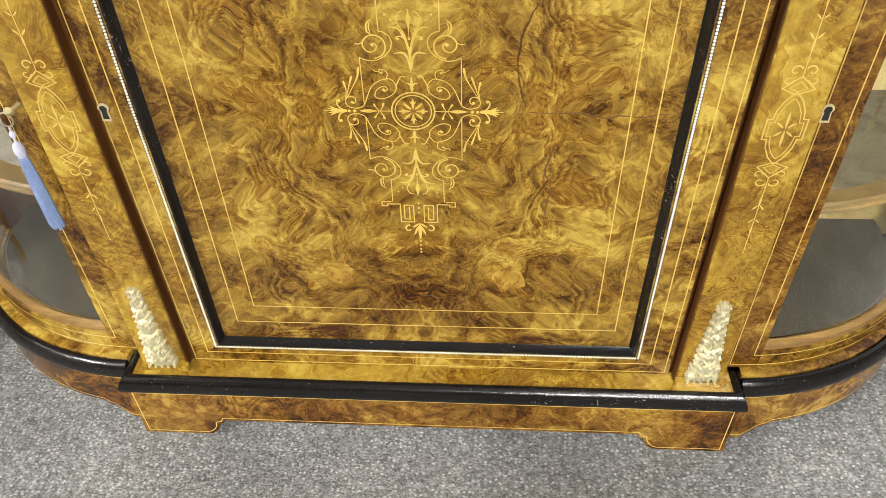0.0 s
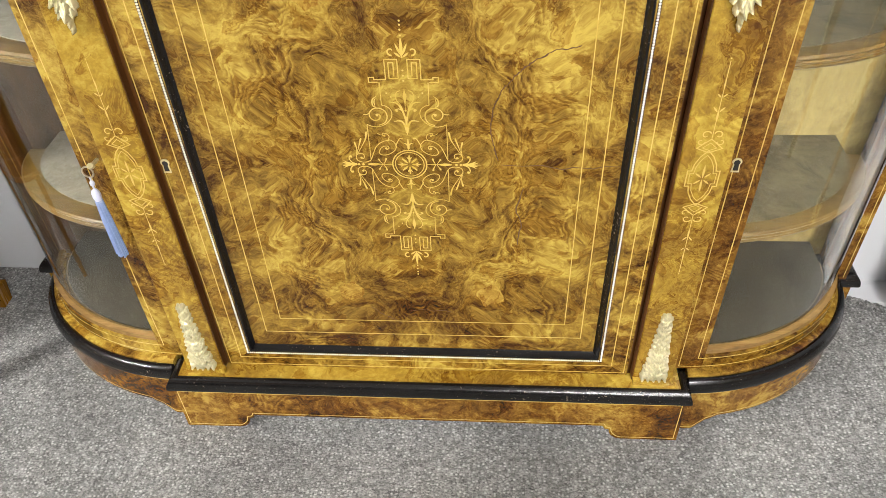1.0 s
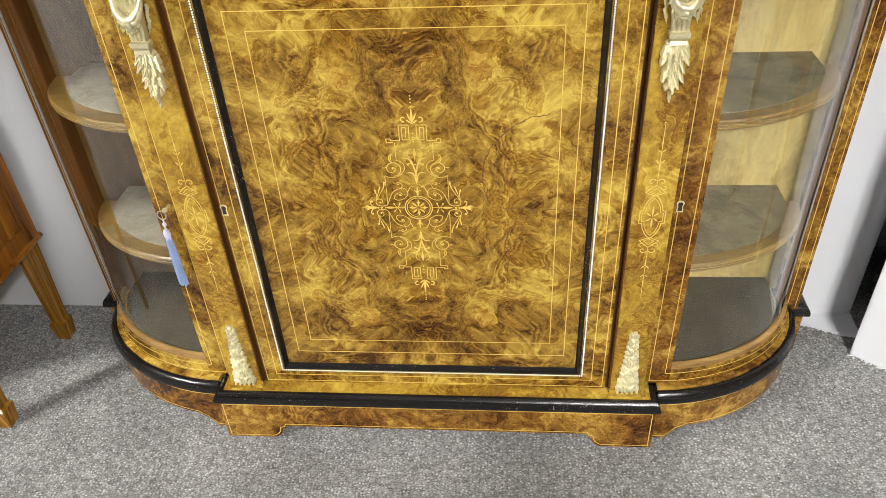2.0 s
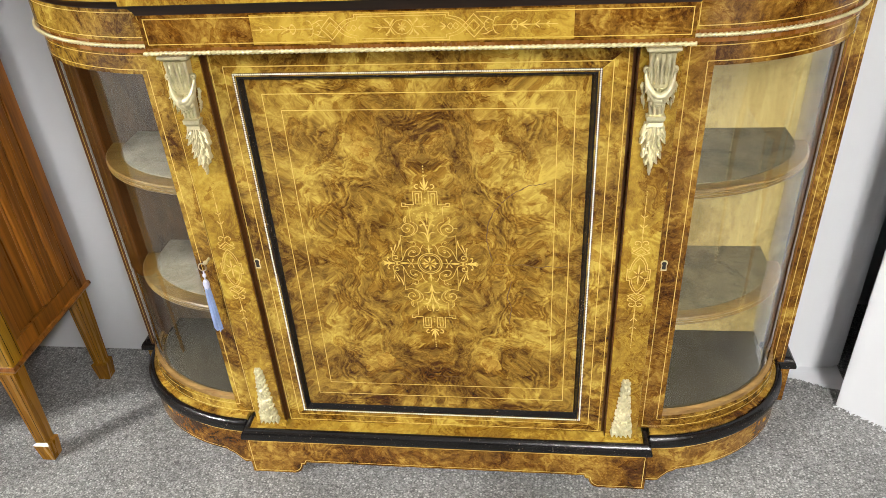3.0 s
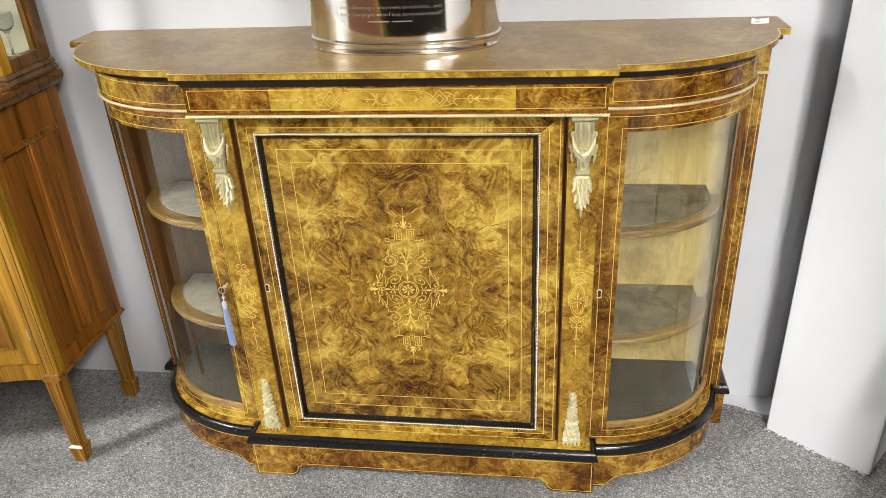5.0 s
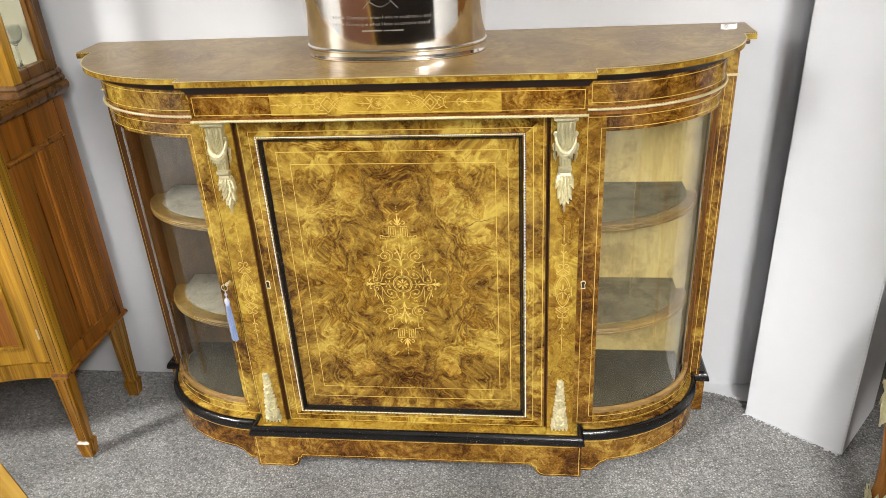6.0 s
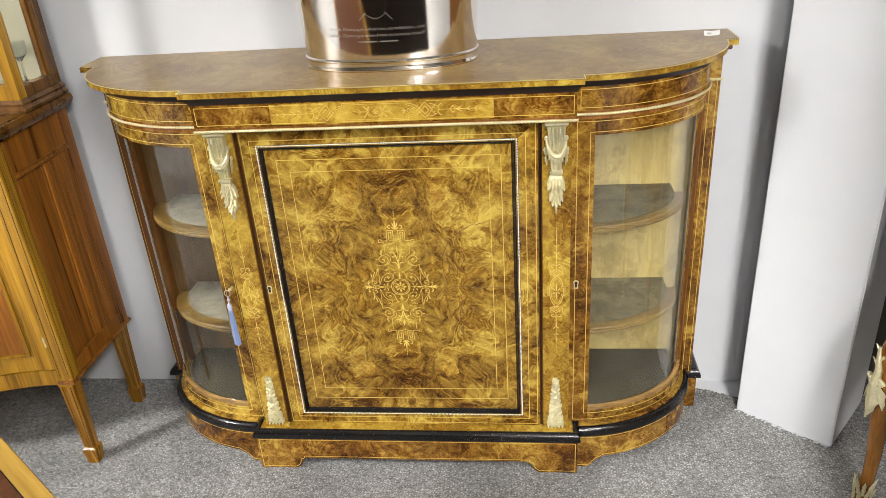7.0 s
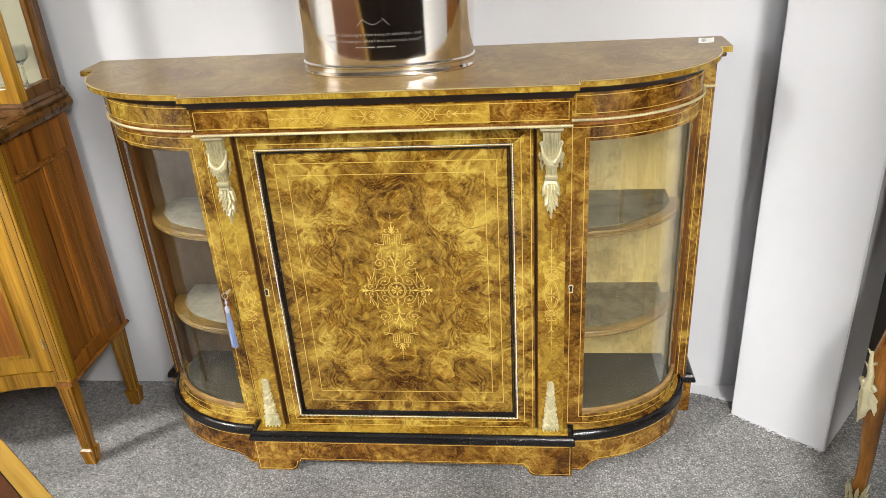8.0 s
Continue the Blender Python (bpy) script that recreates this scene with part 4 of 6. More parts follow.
def acanthus(bm, at, angle, long, wide, lift, lobes=3, face=None):
    """A cast acanthus leaf, lobed and hollowed along its rib, its tip curling forward; angle 0 points up.
    face maps the leaf's (across, out, up) to the room; without it the leaf lies on a front that looks towards -y."""
    a = radians(angle)
    rows, n = [], 9
    for i in range(n):
        f = i / (n - 1)
        w = wide / 2 * max(0.02, math.sin(math.pi * (0.10 + 0.90 * f) ** 0.85)) ** 0.75 * (1 - 0.34 * abs(math.sin(lobes * math.pi * f)))
        row = []
        for c in (-1, -0.62, -0.25, 0, 0.25, 0.62, 1):
            out = lift * f ** 2.2 + wide * (0.30 * (1 - c * c) - 0.14 * (c == 0) + 0.05 * math.sin(lobes * 2 * math.pi * f) * abs(c))
            u, v = w * c, long * (f - 0.10 * abs(c) * f)
            p = (at[0] + u * math.cos(a) + v * math.sin(a), at[1] + out, at[2] - u * math.sin(a) + v * math.cos(a))
            row.append(bm.verts.new(face(*p) if face else (p[0], p[1] - 2 * out, p[2])))
        rows.append(row)
    for r, q in zip(rows, rows[1:]):
        for k in range(6):
            bm.faces.new((r[k], r[k + 1], q[k + 1], q[k]))


def relief(bm, x, y, u0, u1, z0, z1, bumps, step=0.0009):
    """Cast relief on the front: the highest of many leaf-shaped bumps (across, up, angle, half length, half width, base, height), cut off at their outline."""
    nu, nz = int((u1 - u0) / step) + 1, int((z1 - z0) / step) + 1
    high = np.zeros((nu + 1, nz + 1))
    uu, zz = np.meshgrid(u0 + step * np.arange(nu + 1), z0 + step * np.arange(nz + 1), indexing="ij")
    for cu, cz, angle, a, b, base, tall in bumps:
        c, d = math.cos(radians(angle)), math.sin(radians(angle))
        p = np.clip(((uu - cu) * d + (zz - cz) * c) / a, -1, 1)
        q = (uu - cu) * c - (zz - cz) * d
        w = b * 1.25 * (1 - p) ** 0.75 * (1 + p) ** 0.42 * (1 - 0.22 * np.abs(np.sin(4.2 * p))) + 1e-9
        e = np.abs(q) / w
        inside = (e < 1) & (np.abs(((uu - cu) * d + (zz - cz) * c) / a) < 1)
        h = base + tall * ((1 - np.clip(e, 0, 1) ** 2.5) * (0.62 + 0.38 * p) - 0.30 * np.exp(-(e / 0.22) ** 2))
        high = np.maximum(high, np.where(inside, h, 0.0))
    verts = {}

    def at(i, k):
        if (i, k) not in verts:
            verts[i, k] = bm.verts.new((x + uu[i, k], y - high[i, k], zz[i, k]))
        return verts[i, k]

    for i in range(nu):
        for k in range(nz):
            if high[i:i + 2, k:k + 2].max() > 0:
                bm.faces.new((at(i, k), at(i + 1, k), at(i + 1, k + 1), at(i, k + 1)))


def leafy_foot(x):
    """A tapering pile of cast leaves and flowers on a scrolled base, serrated at its sides."""
    bm, rnd = bmesh.new(), random.Random(11)
    z0, tall = 0.1375, 0.149

    def half(f):
        return 0.0180 - 0.0085 * f - 0.0045 * f * f

    bumps = [(0.0, z0 + tall * 0.42, 0, tall * 0.46, 0.0095, 0.0005, 0.0030)]
    for t in range(12):
        f = (t + 0.7) / 12.6
        h, z, up = half(f) * 0.92, z0 + tall * f, 0.0030 + 0.0035 * (1 - f)
        for sd in (-1, 1):
            bumps.append((sd * h * 0.66, z + rnd.uniform(-0.002, 0.002), sd * rnd.uniform(40, 72), h * 0.54 + 0.0022, 0.0042 + rnd.uniform(0, 0.0014), up - 0.002, 0.0046))
            bumps.append((sd * h * rnd.uniform(0.24, 0.42), z + 0.006, sd * rnd.uniform(4, 40), 0.0092, 0.0042, up, 0.0048))
        if t % 2 == 0:
            bumps.append((rnd.uniform(-0.003, 0.003), z + 0.003, rnd.uniform(-24, 24), 0.0088, 0.0046, up + 0.0015, 0.0048))
    for f, r in ((0.37, 0.0098), (0.63, 0.0048)):
        for k in range(6):
            a = 2 * math.pi * k / 6
            bumps.append((0.55 * r * math.sin(a), z0 + tall * f + 0.55 * r * math.cos(a), math.degrees(a) + 180, 0.58 * r, 0.40 * r, 0.0070, 0.0045))
    for k in range(5):
        u = (k - 2) / 2
        bumps.append((u * 0.0165, z0 + 0.0085, 180 - u * 14, 0.0098, 0.0052, 0.0030, 0.0065))
        bumps.append((u * 0.0135, z0 + 0.0235, u * 30, 0.0115, 0.0044, 0.0040, 0.0048))
    for sd in (-1, 0, 1):
        bumps.append((sd * 0.0040, z0 + tall * (0.955 if sd else 0.985), sd * 52, 0.0062, 0.0030, 0.0015, 0.0050))
    bumps = [(*b[:5], 1.2 * b[5], 1.5 * b[6]) for b in bumps]
    relief(bm, x, PIL + 0.0004, -0.027, 0.027, z0, z0 + tall + 0.008, bumps, 0.0007)
    return bm


def console_mount(x):
    """A cast console: fluted block hung with a cloth swag and husks, a fluted stem, then an acanthus drop."""
    bm, rnd = bmesh.new(), random.Random(5)
    y = PIL - 0.002

    def taper(z0, z1, w0, w1, d0, d1):
        a = [bm.verts.new(v) for v in ((x - w0, y, z0), (x + w0, y, z0), (x + w0, y - d0, z0), (x - w0, y - d0, z0))]
        b = [bm.verts.new(v) for v in ((x - w1, y, z1), (x + w1, y, z1), (x + w1, y - d1, z1), (x - w1, y - d1, z1))]
        bm.faces.new(a)
        bm.faces.new(b)
        for i in range(4):
            bm.faces.new((a[i], a[(i + 1) % 4], b[(i + 1) % 4], b[i]))

    taper(0.9565, 0.9605, 0.0275, 0.0275, 0.020, 0.020)
    taper(0.9515, 0.9565, 0.0225, 0.0265, 0.015, 0.019)
    taper(0.902, 0.9515, 0.0165, 0.0200, 0.010, 0.0135)
    for k in range(5):
        u = (k - 2) / 2
        tube(bm, [(x + 0.0185 * u, y - 0.0140, 0.951), (x + 0.0180 * u, y - 0.0130, 0.930), (x + 0.0155 * u, y - 0.0108, 0.904)], lambda f: 0.0028 - 0.0006 * f, 8)
    for u in (-0.5, 0.5):
        acanthus(bm, (x + u * 0.0185, y - 0.0145, 0.9495), 180, 0.034, 0.0105, 0.001, 2)
        blob(bm, (x + u * 0.0185, y - 0.0165, 0.9400), (0.0028, 0.0026, 0.0075), sub=2)
    # cloth swag: a thick crescent with drawn folds, knotted at its ends
    for fold, (drop, out, thick) in enumerate(((0.0385, 0.0095, 0.0050), (0.0325, 0.0120, 0.0036), (0.0450, 0.0080, 0.0030))):
        arc = [(x + (0.0235 - 0.0008 * fold) * math.cos(a), y - 0.0070 - out * math.sin(-a), 0.9215 + drop * math.sin(a)) for a in (-math.pi * k / 24 for k in range(25))]
        tube(bm, arc, lambda f: 0.0020 + thick * math.sin(math.pi * f) ** 1.2 * (1 + 0.16 * math.sin(34 * f + fold)), 10)
    for k in range(9):
        a = -math.pi * (k + 1.5) / 11.5
        acanthus(bm, (x + 0.0200 * math.cos(a), y - 0.0125 - 0.004 * math.sin(-a), 0.9215 + 0.046 * math.sin(a)), 180 - 62 * math.cos(a) + rnd.uniform(-12, 12), 0.0100, 0.0075, 0.002, 2)
    for sd in (-1, 1):
        ear = [(x + sd * (0.0232 + 0.0030 * math.cos(t)), y - 0.0085, 0.9245 + 0.0038 * math.sin(t)) for t in (2 * math.pi * k / 14 - 1.6 for k in range(13))]
        tube(bm, ear, 0.0026, 8)
        for k in range(4):
            acanthus(bm, (x + sd * (0.0262 - 0.0010 * k), y - 0.006, 0.9050 - 0.0088 * k), 180 - sd * (10 - 14 * (k % 2)), 0.0150, 0.0088 - 0.0008 * k, 0.003, 2)
    taper(0.852, 0.902, 0.0120, 0.0152, 0.007, 0.009)
    for k in range(4):
        u = (k - 1.5) / 1.5
        tube(bm, [(x + 0.0132 * u, y - 0.0097, 0.896), (x + 0.0104 * u, y - 0.0077, 0.854)], 0.0024, 8)
    taper(0.8455, 0.852, 0.0155, 0.0158, 0.0120, 0.0120)
    taper(0.8405, 0.8455, 0.0125, 0.0145, 0.009, 0.0110)
    taper(0.8350, 0.8405, 0.0135, 0.0125, 0.0100, 0.0090)
    # acanthus drop, in bunches that shrink to a bud
    bumps = [(0.0, 0.803, 180, 0.036, 0.0070, 0.0005, 0.0030)]
    for z, w, n in ((0.826, 0.0145, 5), (0.8135, 0.0150, 5), (0.801, 0.0105, 4), (0.7885, 0.0110, 4), (0.777, 0.0062, 3)):
        for k in range(n):
            u = (k - (n - 1) / 2) / ((n - 1) / 2)
            bumps.append((u * w, z - 0.003 * (1 - u * u) + rnd.uniform(-0.001, 0.001), 180 - u * 28 + rnd.uniform(-10, 10), 0.0125 * (0.55 + 0.45 * w / 0.015), 0.0050, 0.0020 + 0.004 * (1 - abs(u)), 0.0072))
    bumps += [(0.0, 0.766, 180, 0.0095, 0.0042, 0.0030, 0.0050), (0.0, 0.7545, 180, 0.0062, 0.0026, 0.0026, 0.0036)]
    bumps += [(sd * 0.0125, 0.8325, 90, 0.0050, 0.0048, 0.0030, 0.0060) for sd in (-1, 1)]
    relief(bm, x, y, -0.024, 0.024, 0.745, 0.840, bumps, 0.0007)
    for v in bm.verts:
        v.co = (x + 0.89 * (v.co.x - x), PIL + 1.35 * (v.co.y - PIL), 0.9605 - 1.02 * (0.9605 - v.co.z))
    return bm


for sx in (1, -1):
    x0, x1 = sorted((sx * 0.3425, sx * 0.406))
    pil = part("pilaster", a_box(x0, x1, PIL, 0.06, 0.1275, 0.9595, bev=0.002), burr_light, credenza, "golden burr walnut pilaster")
    # Dark walnut here carries the shade between pilaster and door.
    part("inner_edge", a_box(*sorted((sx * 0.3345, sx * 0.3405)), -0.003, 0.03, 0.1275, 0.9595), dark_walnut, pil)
    part("inner_side", a_box(*sorted((sx * 0.3405, sx * 0.34245)), PIL + 0.0025, 0.03, 0.1275, 0.9595), dark_walnut, pil, "inner side of the pilaster, darkened for its shade")
    part("base_block", a_box(x0 - 0.001, x1 + 0.004, PIL - 0.0085, PIL + 0.002, 0.1275, 0.1375, bev=0.001), burr_light, pil, "golden base block")
    part("marquetry", pilaster_inlay(sx * 0.3745, 0.5415, PIL), toned_boxwood, pil, "boxwood marquetry strapwork and tendrils")
    part("foot_mount", leafy_foot(sx * 0.3735), gilt, pil, "cast gilt brass mount of piled leaves", smooth=170)
    part("console_mount", console_mount(sx * 0.3725), gilt, pil, "cast gilt brass console mount with swag and leaf drop", smooth=75)

# curved glazed end doors
A, B, EZ0 = 0.300, 0.230, 0.134
for sx in (1, -1):
    path = end_curve(A, B, start=0.407)
    total = length(path)

    def rail(s0, s1, z0, z1, out=0.0, deep=0.020):
        return sweep(bmesh.new(), along(path, s0, s1, 0.01), [(out, z0), (out, z1), (out - deep, z1), (out - deep, z0)], sx)

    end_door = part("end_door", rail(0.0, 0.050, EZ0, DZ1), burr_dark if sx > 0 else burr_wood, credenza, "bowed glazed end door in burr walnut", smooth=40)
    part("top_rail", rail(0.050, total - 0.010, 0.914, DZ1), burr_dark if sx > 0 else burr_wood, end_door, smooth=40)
    part("bottom_rail", rail(0.050, total - 0.010, EZ0, 0.166), burr_wood, end_door, smooth=40)
    # On the left, stile, post and partition take a darker walnut.
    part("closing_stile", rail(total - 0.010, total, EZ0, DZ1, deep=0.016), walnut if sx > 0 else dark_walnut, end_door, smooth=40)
    part("glazing_bead", rail(0.050, total - 0.010, 0.166, 0.176, out=-0.003, deep=0.012), bead_wood, end_door, smooth=40)
    part("glazing_bead", rail(total - 0.0148, total - 0.010, 0.178, 0.914, out=-0.003, deep=0.012), dark_walnut, end_door, smooth=40)
    bm = bmesh.new()
    run = along(path, 0.012, total - 0.02, 0.01)
    for z in (0.1395, 0.9455):
        curve_line(bm, run, z, sx, 0.0014)
    run = along(path, 0.040, total - 0.02, 0.01)
    for z in (0.1595, 0.9215):
        curve_line(bm, run, z, sx, 0.0014)
    for s in (0.012, 0.040):
        st = along(path, s, s + 0.004, 0.002)
        n = mitre(st)[0]
        upright_line(bm, st[0], (n.x, n.y), 0.1395 if s < 0.02 else 0.1595, 0.9455 if s < 0.02 else 0.9215, sx, 0.0014)
    inlaid_lines("stringing", bm, boxwood, end_door, "boxwood stringing lines")
    pane = part("glass_pane", rail(0.048, total - 0.010, 0.166, 0.918, out=-0.010, deep=0.003), glass, end_door, "clear curved glass", smooth=40)
    pane.visible_shadow = False
    keyhole(sx * 0.4215, YC - B, 0.546, end_door) if sx > 0 else None
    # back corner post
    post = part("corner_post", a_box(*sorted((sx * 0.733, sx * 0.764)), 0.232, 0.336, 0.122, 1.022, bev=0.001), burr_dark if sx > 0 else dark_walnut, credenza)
    bm = bmesh.new()
    for u in (0.740, 0.757):
        upright_line(bm, (u, 0.232), (0, -1), 0.130, 0.962, sx, 0.0012)
    inlaid_lines("stringing", bm, boxwood, post)
    # inside: lining, floor, shelves
    xs = sorted((sx * 0.4005, sx * 0.735))
    part("lining_board", a_box(xs[0], xs[1], 0.290, 0.300, 0.10, 0.96), lining if sx > 0 else dark_lining, credenza, "pale yellow-brown lined backboard" if sx > 0 else "dark brown backboard")
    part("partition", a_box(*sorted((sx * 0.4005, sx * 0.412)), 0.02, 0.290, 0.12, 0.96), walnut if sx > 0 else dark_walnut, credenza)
    part("cupboard_top", prism(bmesh.new(), [(sx * p[0], p[1]) for p in along(end_curve(A - 0.02, B - 0.02, start=0.407), 0, 9, 0.02)] + [(sx * 0.71, 0.29), (sx * 0.407, 0.29)],
                               lambda p: (p[0], p[1], 0.9515), lambda p: (p[0], p[1], 0.958)), walnut, credenza)
    for z, kind in ((0.165, "cupboard_floor"), (0.4025, "shelf"), (0.6815, "shelf")):
        edge = 0.004 if "floor" in kind else 0.024 if sx > 0 else 0.031
        gap = 0.022 if "floor" in kind else 0.028 if sx > 0 else 0.034
        inner = along(end_curve(A - gap, B - gap, start=0.413), 0, 9, 0.012)
        bm = sweep(bmesh.new(), inner, [(-edge - 0.002, z - 0.018), (-0.002, z - 0.018), (0.0, z - 0.016), (0.001, z - 0.0125), (-0.001, z - 0.0115), (0.0015, z - 0.0085), (-0.001, z - 0.0065), (0.001, z - 0.003), (-0.002, z), (-edge - 0.002, z)], sx)
        shape = [(sx * (p[0] - n.x * edge), p[1] - n.y * edge) for p, n in zip(inner, mitre(inner))] + [(sx * (XC + A - gap - edge), 0.290), (sx * 0.413, 0.290)]
        prism(bm, shape, lambda p: (p[0], p[1], z - 0.017), lambda p: (p[0], p[1], z - 0.001))
        shelf = part(kind, bm, shelf_wood, credenza, "shaped walnut shelf with a reeded edge", smooth=25)
        part("velvet_inset", prism(bmesh.new(), [(x, y) for x, y in shape], lambda p: (p[0], p[1] - 0.0003, z - 0.002), lambda p: (p[0], p[1] - 0.0003, z + 0.0012)), (shaded_velvet if "floor" in kind else velvet if sx > 0 else pale_velvet), shelf, "worn grey velvet inset, on the floor darkened for shade" if sx > 0 else "faded pale velvet inset, on the floor darkened for shade")

# frieze, rope moulding, cove and top
FY = -0.041
frieze = part("frieze", a_box(-0.414, 0.414, FY, 0.06, 0.9725, 1.024), burr_dark, credenza, "burr walnut frieze with a marquetry tablet")
part("frieze_tablet", a_box(-0.238, 0.243, FY - 0.0008, FY + 0.002, 0.9755, 1.0205), burr_tablet, frieze, "pale golden tablet")
bm = bmesh.new()
TX = -0.008
for x0, x1 in ((TX - 0.110, -0.406), (TX + 0.110, 0.408)):
    ribbon(bm, [(x0, FY - 0.0009 - LIFT, 1.0175), (x1, FY - 0.0009 - LIFT, 1.0175), (x1, FY - 0.0009 - LIFT, 0.9785), (x0, FY - 0.0009 - LIFT, 0.9785)], (0, -1, 0), 0.0013)
inlaid_lines("stringing", bm, boxwood, frieze, "boxwood stringing line")
tab, TK = Inlay(TX, 0.998, FY - 0.0009), 0.000294


def tab_line(width, q, *pts, taper=None, straight=False):
    tab.line([(u * TK, v * TK) for u, v in pts] if straight else bend(*pts, k=TK), width, False, taper, q)


for sx in (1, -1):
    for s in (1, -1):
        q = (sx, s)
        # double cartouche with pointed ends, then lozenges
        tab_line(0.0012, q, (0, 68), (238, 68), (238, 52), straight=True)
        tab_line(0.0012, q, (238, 52), (282, 42), (312, 23), (334, 0))
        tab_line(0.0009, q, (0, 56), (224, 56), (224, 42), straight=True)
        tab_line(0.0009, q, (224, 42), (264, 32), (292, 15), (308, 0))
        tab_line(0.0013, q, (308, 0), (362, 58), (416, 0), straight=True)
        tab_line(0.0010, q, (334, 0), (362, 30), (390, 0), straight=True)
        # centre flower
        tab_line(0.0010, q, (0, 37), (26, 30), (44, 12), (52, 0))
        tab_line(0.0020, q, (0, 0), (9, 10), (16, 18), taper=petal)
        tab_line(0.0022, q, (58, 3), (66, 22), (82, 38), (72, 44), taper=petal)
        tab_line(0.0022, q, (58, 3), (50, 24), (34, 42), taper=petal)
        tab_line(0.0016, q, (100, 2), (112, 10), (124, 18), taper=petal)
        # paired loops
        tab_line(0.0010, q, (258, 0), (272, 16), (286, 0))
        tab_line(0.0010, q, (258, 0), (246, 15), (230, 0))
        tab_line(0.0016, q, (222, 1), (210, 10), (196, 20), taper=petal)
        # scrolls beyond the lozenge
        tab_line(0.0011, q, (412, 6), (432, 30), (458, 22), (456, 4), (470, -4))
        tab_line(0.0016, q, (448, 26), (424, 40), (396, 44), taper=petal)
        tab_line(0.0016, q, (460, 20), (470, 38), (488, 42), taper=petal)
        tab_line(0.0014, q, (440, 10), (428, 16), (418, 24), taper=petal)
        tab_line(0.0012, q, (546, 0), (556, 18), (572, 18), (578, 4))
        tab_line(0.0020, q, (584, 1), (606, 8), (626, 22), taper=petal)
        tab_line(0.0014, q, (552, 14), (560, 24), (572, 26), taper=petal)
        tab_line(0.0016, q, (664, 1), (676, 8), (688, 18), taper=petal)
        tab_line(0.0014, q, (716, 1), (726, 6), (736, 14), taper=petal)
    m = (sx, 1)
    tab_line(0.0018, m, (4, 0), (14, 0), (24, 0), taper=petal)
    tab_line(0.0018, m, (56, 0), (96, 0), (142, 0), taper=petal)
    tab_line(0.0016, m, (224, 0), (212, 0), (190, 0), taper=petal)
    tab_line(0.0011, m, (470, 0), (620, 0), (770, 0))
    tab_line(0.0020, m, (588, 0), (620, 0), (650, 0), taper=petal)
    tab_line(0.0016, m, (740, 0), (756, 0), (776, 0), taper=petal)
tab_line(0.0018, (1, 1), (0, 4), (0, 12), (0, 26), taper=petal)
tab_line(0.0018, (1, -1), (0, 4), (0, 12), (0, 26), taper=petal)
part("marquetry", tab.bm, toned_boxwood, frieze, "boxwood marquetry of strapwork and arrow tendrils")

part("rope_moulding", rope(bmesh.new(), spaced([(-0.417, FY - 0.003, 0.9650), (0.417, FY - 0.003, 0.9650)], 0.0012), 0.0034, 0.0155), pale_gilt, credenza, "twisted gilt rope moulding", smooth=60)
part("rail_under_frieze", a_box(-0.4135, 0.4135, FY + 0.004, 0.06, 0.9605, 0.9722), walnut, credenza)
hollow = [(-0.06, 1.024), (0.002, 1.024), (0.003, 1.028), (0.008, 1.036), (0.012, 1.0435), (-0.06, 1.0435)]
part("cove_moulding", sweep(bmesh.new(), [(-0.414, 0.0), (-0.414, FY), (0.414, FY), (0.414, 0.0)], hollow), dark_mahogany, credenza, "dark brown hollow moulding under the top", smooth=30)
for sx in (1, -1):
    path = along(end_curve(0.305, 0.238, start=0.4145), 0.0, 9, 0.01)
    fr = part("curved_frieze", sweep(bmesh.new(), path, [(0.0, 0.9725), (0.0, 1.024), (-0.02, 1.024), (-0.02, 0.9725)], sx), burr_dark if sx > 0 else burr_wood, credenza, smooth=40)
    bm = bmesh.new()
    run = along(path, 0.010, length(path) - 0.01, 0.01)
    curve_line(bm, run, 0.9785, sx, 0.0013)
    curve_line(bm, run, 1.0175, sx, 0.0013)
    st = mitre(run)[0]
    upright_line(bm, run[0], (st.x, st.y), 0.9785, 1.0175, sx, 0.0013)
    inlaid_lines("stringing", bm, boxwood, fr)
    part("curved_rail", sweep(bmesh.new(), path, [(-0.003, 0.952), (-0.003, 0.9722), (-0.02, 0.9722), (-0.02, 0.952)], sx), walnut, credenza, smooth=40)
    pts = [(sx * (p[0] + n.x * 0.003), p[1] + n.y * 0.003, 0.9650) for p, n in zip(path, mitre(path))]
    part("curved_rope_moulding", rope(bmesh.new(), spaced(pts, 0.0012), 0.0034, 0.0155), pale_gilt, credenza, smooth=60)
    part("end_rope_moulding", rope(bmesh.new(), spaced([(sx * 0.735, 0.230, 0.9665), (sx * 0.768, 0.230, 0.9665)], 0.0012), 0.0034, 0.0155), pale_gilt, credenza, smooth=60)
    part("curved_cove", sweep(bmesh.new(), path, hollow, sx), dark_mahogany, credenza, smooth=30)
    part("end_cove", sweep(bmesh.new(), [(0.728, 0.232), (0.764, 0.232), (0.764, 0.336)], [(o if o > 0 else -0.02, z) for o, z in hollow], sx), dark_walnut, credenza, smooth=30)

